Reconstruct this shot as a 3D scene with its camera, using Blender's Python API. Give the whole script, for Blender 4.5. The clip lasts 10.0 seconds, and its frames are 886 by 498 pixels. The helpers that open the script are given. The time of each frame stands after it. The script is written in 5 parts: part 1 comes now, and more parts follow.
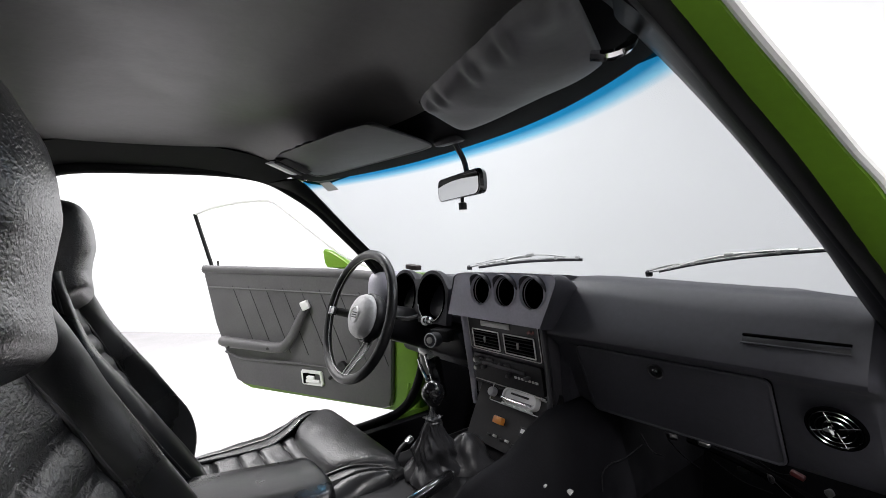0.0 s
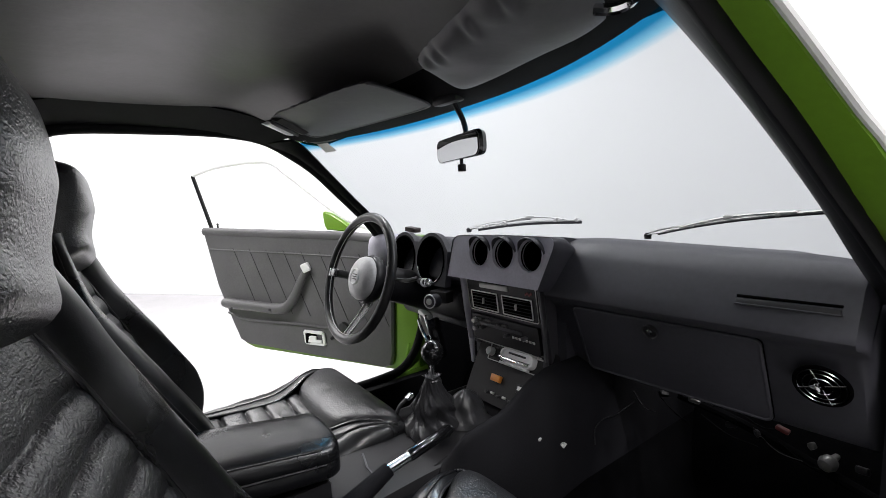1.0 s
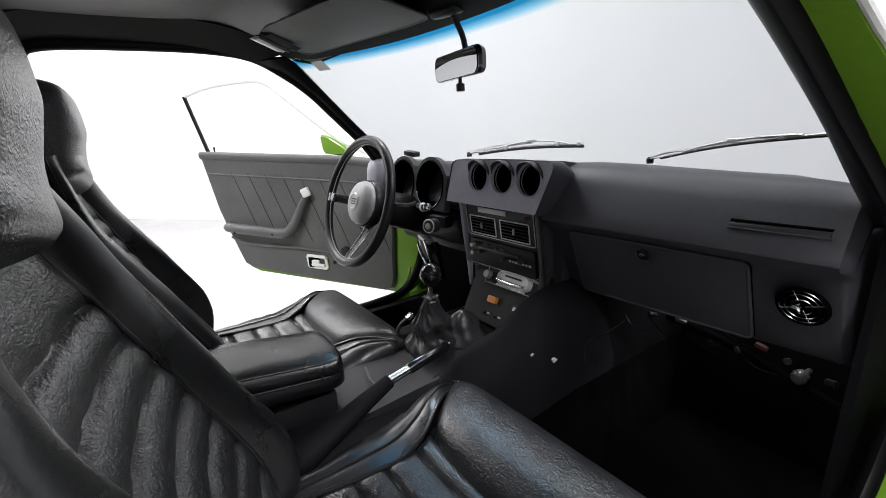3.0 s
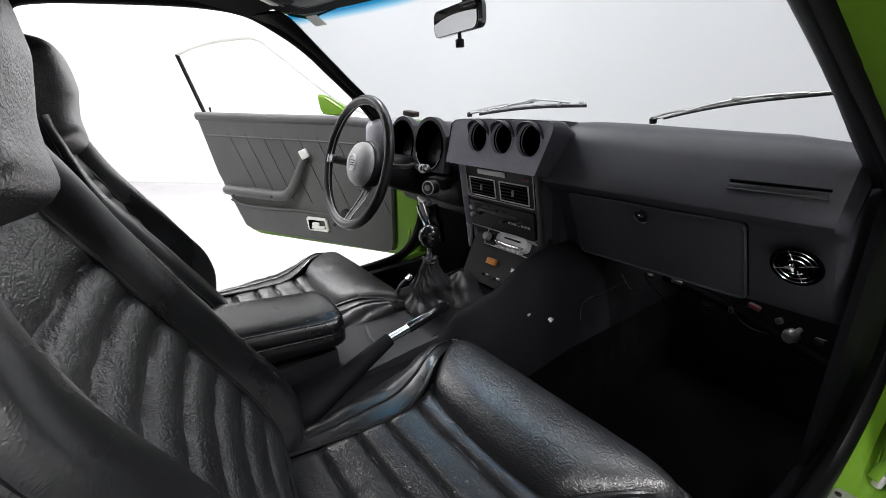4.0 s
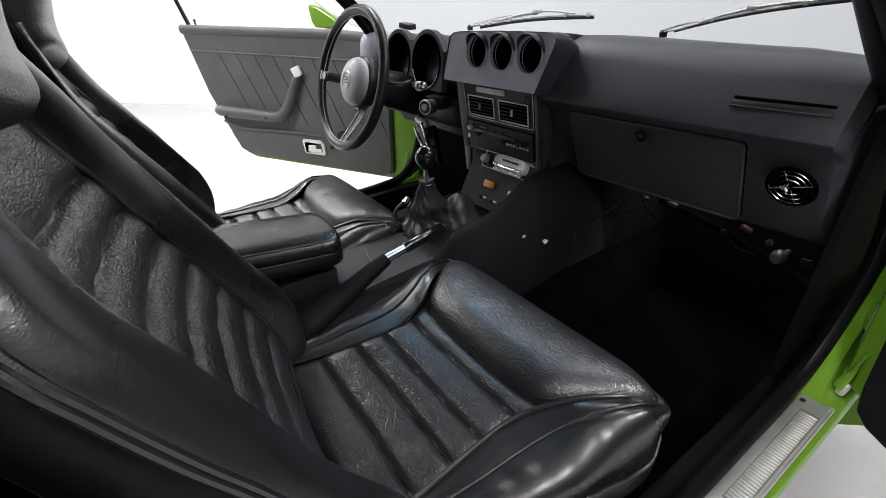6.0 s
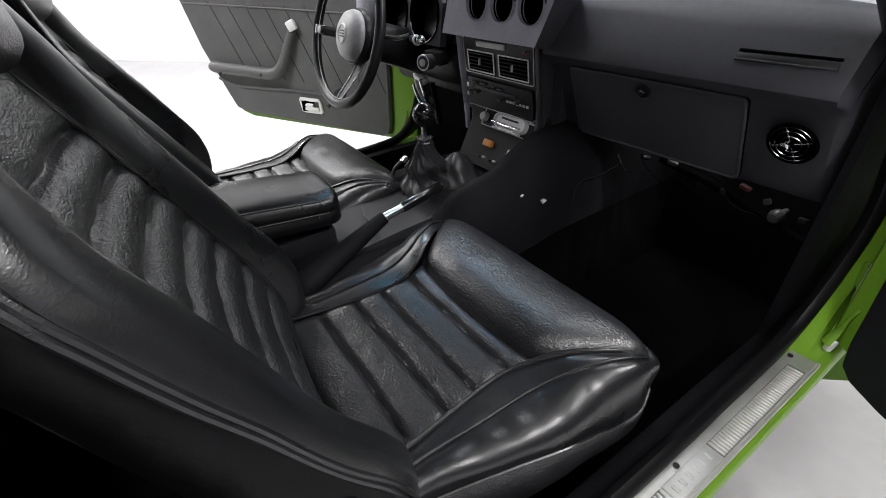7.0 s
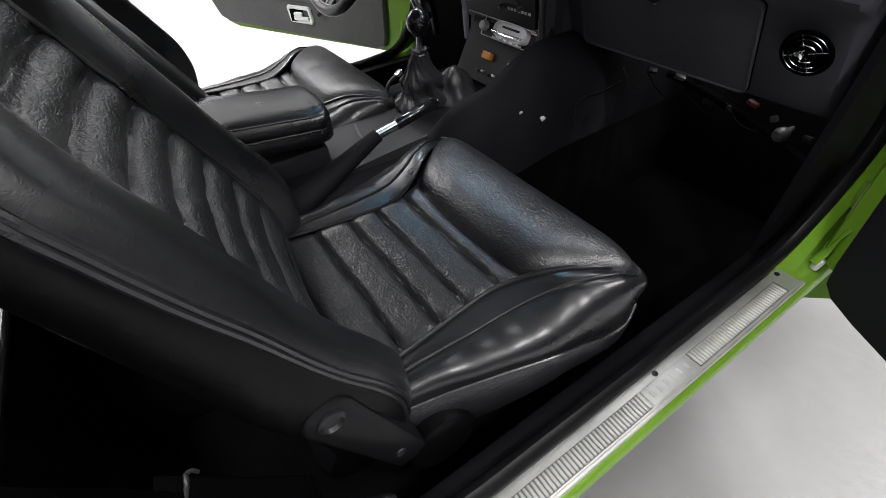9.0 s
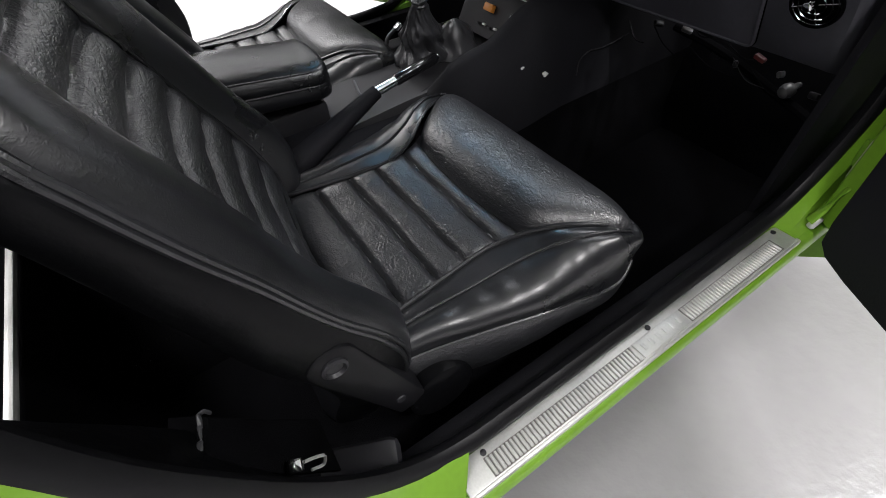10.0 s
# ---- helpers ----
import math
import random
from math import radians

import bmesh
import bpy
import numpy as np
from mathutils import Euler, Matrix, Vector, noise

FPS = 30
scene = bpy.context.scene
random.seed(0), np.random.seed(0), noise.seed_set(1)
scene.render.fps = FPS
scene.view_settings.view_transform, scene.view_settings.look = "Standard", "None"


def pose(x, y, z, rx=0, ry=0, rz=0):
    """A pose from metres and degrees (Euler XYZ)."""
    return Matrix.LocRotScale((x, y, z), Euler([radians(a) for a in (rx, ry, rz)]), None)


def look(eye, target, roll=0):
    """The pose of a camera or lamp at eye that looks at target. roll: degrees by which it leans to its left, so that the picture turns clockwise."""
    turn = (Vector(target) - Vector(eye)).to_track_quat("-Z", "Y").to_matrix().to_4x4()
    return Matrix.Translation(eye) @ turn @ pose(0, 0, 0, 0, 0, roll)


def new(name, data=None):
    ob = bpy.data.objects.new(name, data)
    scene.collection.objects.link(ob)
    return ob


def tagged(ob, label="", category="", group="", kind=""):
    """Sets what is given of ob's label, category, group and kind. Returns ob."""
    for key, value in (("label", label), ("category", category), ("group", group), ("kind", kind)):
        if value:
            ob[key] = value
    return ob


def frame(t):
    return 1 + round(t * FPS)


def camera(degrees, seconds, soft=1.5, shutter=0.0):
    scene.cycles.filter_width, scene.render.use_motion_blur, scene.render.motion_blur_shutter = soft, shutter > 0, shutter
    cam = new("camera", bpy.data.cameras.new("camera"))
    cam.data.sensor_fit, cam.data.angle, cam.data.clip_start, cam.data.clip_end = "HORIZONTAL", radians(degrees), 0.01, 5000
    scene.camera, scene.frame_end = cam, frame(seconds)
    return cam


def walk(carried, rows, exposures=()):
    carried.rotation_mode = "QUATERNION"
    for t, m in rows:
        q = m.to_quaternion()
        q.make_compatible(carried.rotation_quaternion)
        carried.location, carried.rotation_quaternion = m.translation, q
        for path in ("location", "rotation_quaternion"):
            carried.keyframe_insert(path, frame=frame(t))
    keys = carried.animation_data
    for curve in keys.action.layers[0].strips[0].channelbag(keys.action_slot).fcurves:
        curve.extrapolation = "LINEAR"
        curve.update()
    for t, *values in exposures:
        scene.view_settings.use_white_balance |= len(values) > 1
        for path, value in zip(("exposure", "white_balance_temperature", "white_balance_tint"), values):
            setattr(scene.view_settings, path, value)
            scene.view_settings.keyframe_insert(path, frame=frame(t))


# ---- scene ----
cam = camera(89.5, 10.0, soft=0.6)
PATH = [
    (0, (0.803, -0.801, 1.044), (-0.828, 0.356, 1.014), -3.7),
    (0.5, (0.804, -0.798, 1.043), (-0.829, 0.351, 0.928), -3.7),
    (1, (0.806, -0.8, 1.043), (-0.824, 0.342, 0.847), -3.7),
    (1.5, (0.809, -0.798, 1.043), (-0.819, 0.33, 0.764), -3.7),
    (2, (0.81, -0.798, 1.041), (-0.81, 0.317, 0.683), -3.7),
    (2.5, (0.813, -0.797, 1.04), (-0.798, 0.304, 0.601), -3.7),
    (4, (0.824, -0.796, 1.035), (-0.744, 0.248, 0.363), -3.8),
    (4.5, (0.827, -0.796, 1.032), (-0.719, 0.227, 0.283), -3.8),
    (5, (0.832, -0.793, 1.031), (-0.694, 0.204, 0.207), -3.9),
    (5.5, (0.835, -0.793, 1.028), (-0.665, 0.181, 0.133), -3.9),
    (7, (0.849, -0.791, 1.018), (-0.561, 0.098, -0.088), -4.1),
    (7.5, (0.852, -0.789, 1.015), (-0.521, 0.07, -0.159), -4.2),
    (8, (0.855, -0.785, 1.013), (-0.48, 0.039, -0.228), -4.4),
    (8.5, (0.857, -0.786, 1.008), (-0.437, 0.009, -0.294), -4.4),
    (9, (0.86, -0.785, 1.008), (-0.389, -0.029, -0.359), -4.6),
    (9.5, (0.866, -0.786, 1.009), (-0.338, -0.069, -0.418), -4.8),
    (10, (0.872, -0.789, 1.009), (-0.285, -0.112, -0.476), -5.1),
]
walk(cam, [(t, look(eye, target, roll)) for t, eye, target, roll in PATH])

# ---- light ----
world = bpy.data.worlds.new("studio_world")
scene.world = world
world.use_nodes = True
world.node_tree.nodes["Background"].inputs["Color"].default_value = (0.9, 0.95, 1.0, 1)
world.node_tree.nodes["Background"].inputs["Strength"].default_value = 0.15

ROOM = pose(0, 0, 0, 0, 0, 34)  # the studio stands askew to the car


def ceiling_lamp(x, y, w, d, power):
    data = bpy.data.lights.new("ceiling_lamp", "AREA")
    data.shape, data.size, data.size_y, data.energy = "RECTANGLE", w, d, power
    data.color = (1.0, 0.978, 0.985)
    ob = new("ceiling_lamp", data)
    ob.matrix_world = ROOM @ pose(x, y, 3.55)
    return ob


for lx, ly, lw, ld, lp in ((-3.6, 0.9, 2.0, 2.6, 135), (-1.25, 1.55, 0.7, 0.7, 125), (0.8, 1.5, 1.2, 0.7, 58), (2.7, -0.9, 0.3, 0.3, 52), (3.05, -0.15, 0.3, 0.3, 52), (3.3, 0.6, 0.3, 0.3, 50), (-1.6, -2.6, 2.0, 1.0, 185), (-7.5, 1.2, 2.0, 2.6, 170), (1.51, -3.13, 0.7, 0.7, 95)):
    ceiling_lamp(lx, ly, lw, ld, lp)
scene.view_settings.exposure = 0.1


# ---- materials ----
def material(name, color, rough=0.5, metal=0.0, spec=0.5, var=0.15, var_scale=6.0, bumps=(), coat=0.0, rough_var=0.0):
    """A principled surface; bumps: rows of (kind, scale, strength, distance)."""
    m = bpy.data.materials.new(name)
    m.use_nodes = True
    nt = m.node_tree
    b = nt.nodes["Principled BSDF"]
    b.inputs["Metallic"].default_value = metal
    b.inputs["Roughness"].default_value = rough
    b.inputs["Specular IOR Level"].default_value = spec
    b.inputs["Coat Weight"].default_value = coat
    b.inputs["Coat Roughness"].default_value = 0.08
    tc = nt.nodes.new("ShaderNodeTexCoord")
    n1 = nt.nodes.new("ShaderNodeTexNoise")
    n1.inputs["Scale"].default_value, n1.inputs["Detail"].default_value = var_scale, 6
    nt.links.new(tc.outputs["Object"], n1.inputs["Vector"])
    n2 = nt.nodes.new("ShaderNodeTexNoise")
    n2.inputs["Scale"].default_value, n2.inputs["Detail"].default_value = var_scale * 22, 3
    nt.links.new(tc.outputs["Object"], n2.inputs["Vector"])
    add = nt.nodes.new("ShaderNodeMath")
    add.operation = "MULTIPLY_ADD"
    nt.links.new(n2.outputs["Fac"], add.inputs[0])
    add.inputs[1].default_value = 0.4
    nt.links.new(n1.outputs["Fac"], add.inputs[2])
    ramp = nt.nodes.new("ShaderNodeValToRGB")
    lo = [max(0.0, c * (1 - var)) for c in color]
    hi = [min(1.0, c * (1 + var)) for c in color]
    ramp.color_ramp.elements[0].position, ramp.color_ramp.elements[1].position = 0.45, 0.95
    ramp.color_ramp.elements[0].color, ramp.color_ramp.elements[1].color = (*lo, 1), (*hi, 1)
    nt.links.new(add.outputs[0], ramp.inputs["Fac"])
    nt.links.new(ramp.outputs["Color"], b.inputs["Base Color"])
    if rough_var:
        mr = nt.nodes.new("ShaderNodeMapRange")
        mr.inputs["From Min"].default_value, mr.inputs["From Max"].default_value = 0.3, 0.7
        mr.inputs["To Min"].default_value, mr.inputs["To Max"].default_value = rough - rough_var, rough + rough_var
        nt.links.new(n1.outputs["Fac"], mr.inputs["Value"])
        nt.links.new(mr.outputs["Result"], b.inputs["Roughness"])
    prev = None
    for kind, scale, strength, dist in bumps:
        if kind == "voronoi":
            t = nt.nodes.new("ShaderNodeTexVoronoi")
            t.feature = "DISTANCE_TO_EDGE"
            t.inputs["Scale"].default_value = scale
            warp = nt.nodes.new("ShaderNodeTexNoise")
            warp.inputs["Scale"].default_value, warp.inputs["Detail"].default_value = scale * 0.6, 1
            nt.links.new(tc.outputs["Object"], warp.inputs["Vector"])
            mix = nt.nodes.new("ShaderNodeVectorMath")
            mix.operation = "MULTIPLY_ADD"
            nt.links.new(warp.outputs["Color"], mix.inputs[0])
            mix.inputs[1].default_value = (1.2 / scale,) * 3
            nt.links.new(tc.outputs["Object"], mix.inputs[2])
            sq = nt.nodes.new("ShaderNodeMapping")
            sq.inputs["Scale"].default_value = (0.75, 1.1, 1.5)
            nt.links.new(mix.outputs["Vector"], sq.inputs["Vector"])
            nt.links.new(sq.outputs["Vector"], t.inputs["Vector"])
            clampn = nt.nodes.new("ShaderNodeMapRange")
            clampn.interpolation_type = "SMOOTHSTEP"
            clampn.inputs["From Max"].default_value = 0.22
            nt.links.new(t.outputs["Distance"], clampn.inputs["Value"])
            out = clampn.outputs["Result"]
        elif kind == "pebble":
            # rounded grain: warped soft cells, domed in their middles
            warp = nt.nodes.new("ShaderNodeTexNoise")
            warp.inputs["Scale"].default_value, warp.inputs["Detail"].default_value = scale * 0.5, 2
            nt.links.new(tc.outputs["Object"], warp.inputs["Vector"])
            mix = nt.nodes.new("ShaderNodeVectorMath")
            mix.operation = "MULTIPLY_ADD"
            nt.links.new(warp.outputs["Color"], mix.inputs[0])
            mix.inputs[1].default_value = (2.2 / scale,) * 3
            nt.links.new(tc.outputs["Object"], mix.inputs[2])
            sq = nt.nodes.new("ShaderNodeMapping")
            sq.inputs["Scale"].default_value = (0.62, 1.15, 1.35)
            nt.links.new(mix.outputs["Vector"], sq.inputs["Vector"])
            t = nt.nodes.new("ShaderNodeTexVoronoi")
            t.feature = "SMOOTH_F1"
            t.inputs["Scale"].default_value, t.inputs["Smoothness"].default_value = scale, 0.3
            nt.links.new(sq.outputs["Vector"], t.inputs["Vector"])
            dome = nt.nodes.new("ShaderNodeMapRange")
            dome.interpolation_type = "SMOOTHSTEP"
            dome.inputs["From Min"].default_value, dome.inputs["From Max"].default_value = 0.12, 0.62
            dome.inputs["To Min"].default_value, dome.inputs["To Max"].default_value = 1.0, 0.0
            nt.links.new(t.outputs["Distance"], dome.inputs["Value"])
            out = dome.outputs["Result"]
        elif kind == "crease":
            t = nt.nodes.new("ShaderNodeTexNoise")
            t.inputs["Scale"].default_value, t.inputs["Detail"].default_value, t.inputs["Distortion"].default_value = scale, 3, 0.6
            sq = nt.nodes.new("ShaderNodeMapping")
            sq.inputs["Scale"].default_value = (0.7, 1.0, 1.6)
            nt.links.new(tc.outputs["Object"], sq.inputs["Vector"])
            nt.links.new(sq.outputs["Vector"], t.inputs["Vector"])
            sub = nt.nodes.new("ShaderNodeMath")
            sub.operation = "SUBTRACT"
            nt.links.new(t.outputs["Fac"], sub.inputs[0])
            sub.inputs[1].default_value = 0.5
            ab = nt.nodes.new("ShaderNodeMath")
            ab.operation = "ABSOLUTE"
            nt.links.new(sub.outputs[0], ab.inputs[0])
            clampn = nt.nodes.new("ShaderNodeMapRange")
            clampn.interpolation_type = "SMOOTHSTEP"
            clampn.inputs["From Max"].default_value = 0.11
            nt.links.new(ab.outputs[0], clampn.inputs["Value"])
            out = clampn.outputs["Result"]
        else:
            t = nt.nodes.new("ShaderNodeTexNoise")
            t.inputs["Scale"].default_value, t.inputs["Detail"].default_value = scale, (5 if kind == "noise" else 1)
            sq = nt.nodes.new("ShaderNodeMapping")
            sq.inputs["Scale"].default_value = (1, 1, 1) if kind == "noise" else (0.55, 1.0, 1.9)
            nt.links.new(tc.outputs["Object"], sq.inputs["Vector"])
            nt.links.new(sq.outputs["Vector"], t.inputs["Vector"])
            out = t.outputs["Fac"]
        bp = nt.nodes.new("ShaderNodeBump")
        bp.inputs["Strength"].default_value, bp.inputs["Distance"].default_value = strength, dist
        nt.links.new(out, bp.inputs["Height"])
        if prev:
            nt.links.new(prev.outputs["Normal"], bp.inputs["Normal"])
        prev = bp
    if prev:
        nt.links.new(prev.outputs["Normal"], b.inputs["Normal"])
    return m


LEATHER = material("grained_black_leather", (0.0165, 0.0170, 0.0190), 0.33, spec=1.0, var=0.2, var_scale=9, rough_var=0.05,
                   bumps=(("crease", 60, 0.5, 0.0005), ("pebble", 280, 1.0, 0.00026), ("pebble", 560, 0.6, 0.00008)))
LEATHER_SMOOTH = material("smooth_black_vinyl", (0.0092, 0.0096, 0.0110), 0.30, spec=0.78, var=0.3, var_scale=7, rough_var=0.06,
                          bumps=(("pebble", 400, 0.6, 0.00007), ("noise", 30, 0.12, 0.004)))
RIM = material("polished_rim_leather", (0.014, 0.014, 0.015), 0.34, spec=0.6, var=0.3, var_scale=14, rough_var=0.06, bumps=(("pebble", 420, 0.8, 0.00016),))
# black taken far below the leather's, with the shade of unlit sides in it
SIDE = material("shade_darkened_side_vinyl", (0.0028, 0.0029, 0.0034), 0.38, spec=0.13, var=0.3, var_scale=6, rough_var=0.06, bumps=(("noise", 22, 0.4, 0.006),))
SHELL = material("dull_black_vinyl", (0.004, 0.004, 0.005), 0.6, spec=0.08, var=0.3, var_scale=8, bumps=(("voronoi", 600, 0.2, 0.0005),))
VISOR = material("visor_vinyl", (0.085, 0.085, 0.09), 0.45, spec=0.4, var=0.15, var_scale=6, bumps=(("voronoi", 600, 0.15, 0.0005), ("noise", 14, 0.3, 0.006)))
GAITER = material("grey_black_gaiter_leather", (0.034, 0.034, 0.037), 0.36, spec=0.75, var=0.3, var_scale=12, bumps=(("voronoi", 500, 0.2, 0.0005), ("noise", 40, 0.2, 0.003)))
# grey only to weaken bounce light and reflections from the south
DIM = material("bounce_cutting_wall", (0.20, 0.20, 0.205), 0.8, spec=0.2, var=0.08, var_scale=0.8)
DASH = material("dashboard_vinyl", (0.044, 0.044, 0.053), 0.50, spec=0.4, var=0.25, var_scale=5, rough_var=0.08, bumps=(("voronoi", 600, 0.25, 0.0005), ("noise", 9, 0.15, 0.006)))
# worn black vinyl, painted far paler to carry the light falling on it
BINNACLE = material("worn_light_lifted_vinyl", (0.47, 0.46, 0.53), 0.42, spec=0.5, var=0.2, var_scale=8, rough_var=0.08, bumps=(("voronoi", 600, 0.2, 0.0005),))
PLASTIC = material("black_plastic", (0.017, 0.0168, 0.019), 0.4, spec=0.35, var=0.3, var_scale=10, bumps=(("noise", 500, 0.12, 0.0006),))
TRAY = material("worn_tray_plastic", (0.018, 0.0177, 0.0195), 0.5, spec=0.3, var=0.25, var_scale=8, bumps=(("noise", 300, 0.15, 0.0008),))
PLASTIC_GREY = material("charcoal_plastic", (0.060, 0.059, 0.066), 0.45, var=0.25, var_scale=8, bumps=(("noise", 400, 0.15, 0.0006),))
GLOSS = material("glossy_black_plastic", (0.008, 0.008, 0.009), 0.12, var=0.2, coat=0.6)
CARPET = material("black_carpet", (0.0025, 0.0025, 0.003), 0.95, spec=0.03, var=0.5, var_scale=14, bumps=(("noise", 700, 0.8, 0.003), ("noise", 30, 0.4, 0.006)))
TUNNEL = material("black_tunnel_vinyl", (0.0056, 0.0056, 0.0074), 0.72, spec=0.16, var=0.35, var_scale=6, bumps=(("noise", 300, 0.3, 0.001), ("noise", 8, 0.08, 0.01)))
HEADLINER = material("black_headliner_vinyl", (0.078, 0.075, 0.074), 0.42, spec=1.0, var=0.2, var_scale=4, rough_var=0.06, bumps=(("noise", 350, 0.1, 0.001), ("noise", 5, 0.25, 0.02)))
RUBBER = material("black_rubber", (0.0052, 0.0052, 0.006), 0.42, spec=0.18, var=0.3, var_scale=12, bumps=(("noise", 200, 0.15, 0.001),))
GREEN = material("lime_green_paint", (0.15, 0.30, 0.024), 0.34, var=0.12, var_scale=5, coat=0.25, bumps=(("noise", 60, 0.05, 0.002),))
CHROME = material("chrome", (0.78, 0.79, 0.80), 0.13, metal=1.0, var=0.06, var_scale=20)
BRIGHT = material("bright_polished_metal", (0.84, 0.84, 0.84), 0.28, metal=0.12, var=0.05, var_scale=20)
STEEL = material("brushed_aluminium", (0.60, 0.60, 0.58), 0.5, metal=0.65, var=0.15, var_scale=16, rough_var=0.08, bumps=(("noise", 260, 0.15, 0.0006),))
DOORCARD = material("grey_door_vinyl", (0.094, 0.092, 0.096), 0.5, spec=0.4, var=0.2, var_scale=5, bumps=(("voronoi", 500, 0.25, 0.0006), ("noise", 10, 0.2, 0.008)))
WALL = material("white_studio_wall", (0.80, 0.81, 0.82), 0.7, spec=0.2, var=0.03, var_scale=0.7)
FLOOR = material("white_epoxy_floor", (0.406, 0.395, 0.405), 0.22, spec=0.5, var=0.06, var_scale=1.1, rough_var=0.08, bumps=(("noise", 38, 0.45, 0.004), ("noise", 5, 0.1, 0.01)))
ORANGE = material("orange_switch_plastic", (0.80, 0.30, 0.05), 0.35, var=0.1)
WHITE = material("white_plastic", (0.75, 0.75, 0.74), 0.4, var=0.08)
RED = material("red_print", (0.16, 0.03, 0.03), 0.4, var=0.1)
GREYPAD = material("hub_pad_vinyl", (0.72, 0.72, 0.73), 0.4, var=0.2, bumps=(("noise", 300, 0.15, 0.001),))
DARK = material("dark_gauge_face", (0.0012, 0.0012, 0.0014), 0.8, spec=0.02, var=0.3)
BULB = material("milky_bulb_glass", (0.10, 0.10, 0.10), 0.3, var=0.1)
BROWN = material("dark_brown_card", (0.055, 0.040, 0.036), 0.5, var=0.2)
POCKET = material("dark_rib_pocket", (0.16, 0.15, 0.14), 0.6, var=0.2)


def glass_material(name, tint):
    m = bpy.data.materials.new(name)
    m.use_nodes = True
    nt = m.node_tree
    for n in list(nt.nodes):
        nt.nodes.remove(n)
    out = nt.nodes.new("ShaderNodeOutputMaterial")
    tr = nt.nodes.new("ShaderNodeBsdfTransparent")
    gl = nt.nodes.new("ShaderNodeBsdfGlossy")
    gl.inputs["Roughness"].default_value = 0.02
    mx = nt.nodes.new("ShaderNodeMixShader")
    mx.inputs["Fac"].default_value = 0.012
    nt.links.new(tr.outputs["BSDF"], mx.inputs[1])
    nt.links.new(gl.outputs["BSDF"], mx.inputs[2])
    nt.links.new(mx.outputs["Shader"], out.inputs["Surface"])
    if tint:
        # sun band: the pane's own V runs from its lower edge (0) to its upper edge (1)
        uv = nt.nodes.new("ShaderNodeUVMap")
        sep = nt.nodes.new("ShaderNodeSeparateXYZ")
        nt.links.new(uv.outputs["UV"], sep.inputs["Vector"])
        ramp = nt.nodes.new("ShaderNodeValToRGB")
        e = ramp.color_ramp.elements
        e[0].position, e[0].color = 0.902, (0.48, 0.495, 0.51, 1)
        e[1].position, e[1].color = 0.950, (0.008, 0.13, 0.27, 1)
        x = e.new(0.926)
        x.color = (0.14, 0.33, 0.45, 1)
        nt.links.new(sep.outputs["Y"], ramp.inputs["Fac"])
        nt.links.new(ramp.outputs["Color"], tr.inputs["Color"])
    else:
        tr.inputs["Color"].default_value = (0.95, 0.97, 0.97, 1)
    return m


WINDSHIELD = glass_material("tinted_windshield_glass", True)
CLEAR = glass_material("clear_glass", False)


# ---- mesh builders ----
def V(*a):
    return Vector(a)


def thing(name, at, label, category, group="", kind=""):
    ob = new(name)
    ob.empty_display_size = 0.1
    ob.matrix_basis = pose(*at)
    return tagged(ob, label, category, group, kind)


def finish(me, mat, angle=40):
    me.materials.append(mat)
    me.shade_smooth()
    me.set_sharp_from_angle(angle=radians(angle))
    return me


def place(name, me, parent=None, label="", m=None):
    ob = new(name, me)
    if parent is not None:
        ob.parent = parent
        ob.matrix_parent_inverse = parent.matrix_basis.inverted() if parent.parent is None else Matrix()
    if m is not None:
        ob.matrix_basis = m
    if label:
        ob["label"] = label
    return ob


def part(name, bm, mat, parent=None, label="", angle=40):
    bmesh.ops.recalc_face_normals(bm, faces=bm.faces)
    me = bpy.data.meshes.new(name)
    bm.to_mesh(me)
    bm.free()
    return place(name, finish(me, mat, angle), parent, label)


def box(c, size, bevel=0.004, rot=(0, 0, 0), segs=2):
    bm = bmesh.new()
    bmesh.ops.create_cube(bm, size=1.0)
    bmesh.ops.scale(bm, vec=size, verts=bm.verts)
    if bevel:
        bmesh.ops.bevel(bm, geom=bm.edges[:], offset=min(bevel, min(size) * 0.49), segments=segs, profile=0.5, affect="EDGES")
    bmesh.ops.transform(bm, matrix=pose(*c, *rot), verts=bm.verts)
    return bm


def join(*bms):
    me = bpy.data.meshes.new("tmp")
    out = bmesh.new()
    for b in bms:
        b.to_mesh(me)
        out.from_mesh(me)
        b.free()
        me.clear_geometry()
    bpy.data.meshes.remove(me)
    return out


def loft(rings, cap=True, closed=True):
    bm = bmesh.new()
    rows = [[bm.verts.new(p) for p in r] for r in rings]
    n = len(rows[0])
    for a, b in zip(rows, rows[1:]):
        for i in range(n if closed else n - 1):
            j = (i + 1) % n
            bm.faces.new((a[i], a[j], b[j], b[i]))
    if cap and closed:
        bm.faces.new(rows[0][::-1])
        bm.faces.new(rows[-1])
    return bm


def spline(pts, n):
    """Catmull-Rom through pts, n samples."""
    P = [Vector(p) for p in pts]
    P = [P[0] * 2 - P[1]] + P + [P[-1] * 2 - P[-2]]
    out = []
    for k in range(n):
        s = k / (n - 1) * (len(P) - 3)
        i = min(int(s), len(P) - 4)
        t = s - i
        a, b, c, d = P[i:i + 4]
        out.append(0.5 * ((2 * b) + (c - a) * t + (2 * a - 5 * b + 4 * c - d) * t * t + (3 * b - a - 3 * c + d) * t ** 3))
    return out


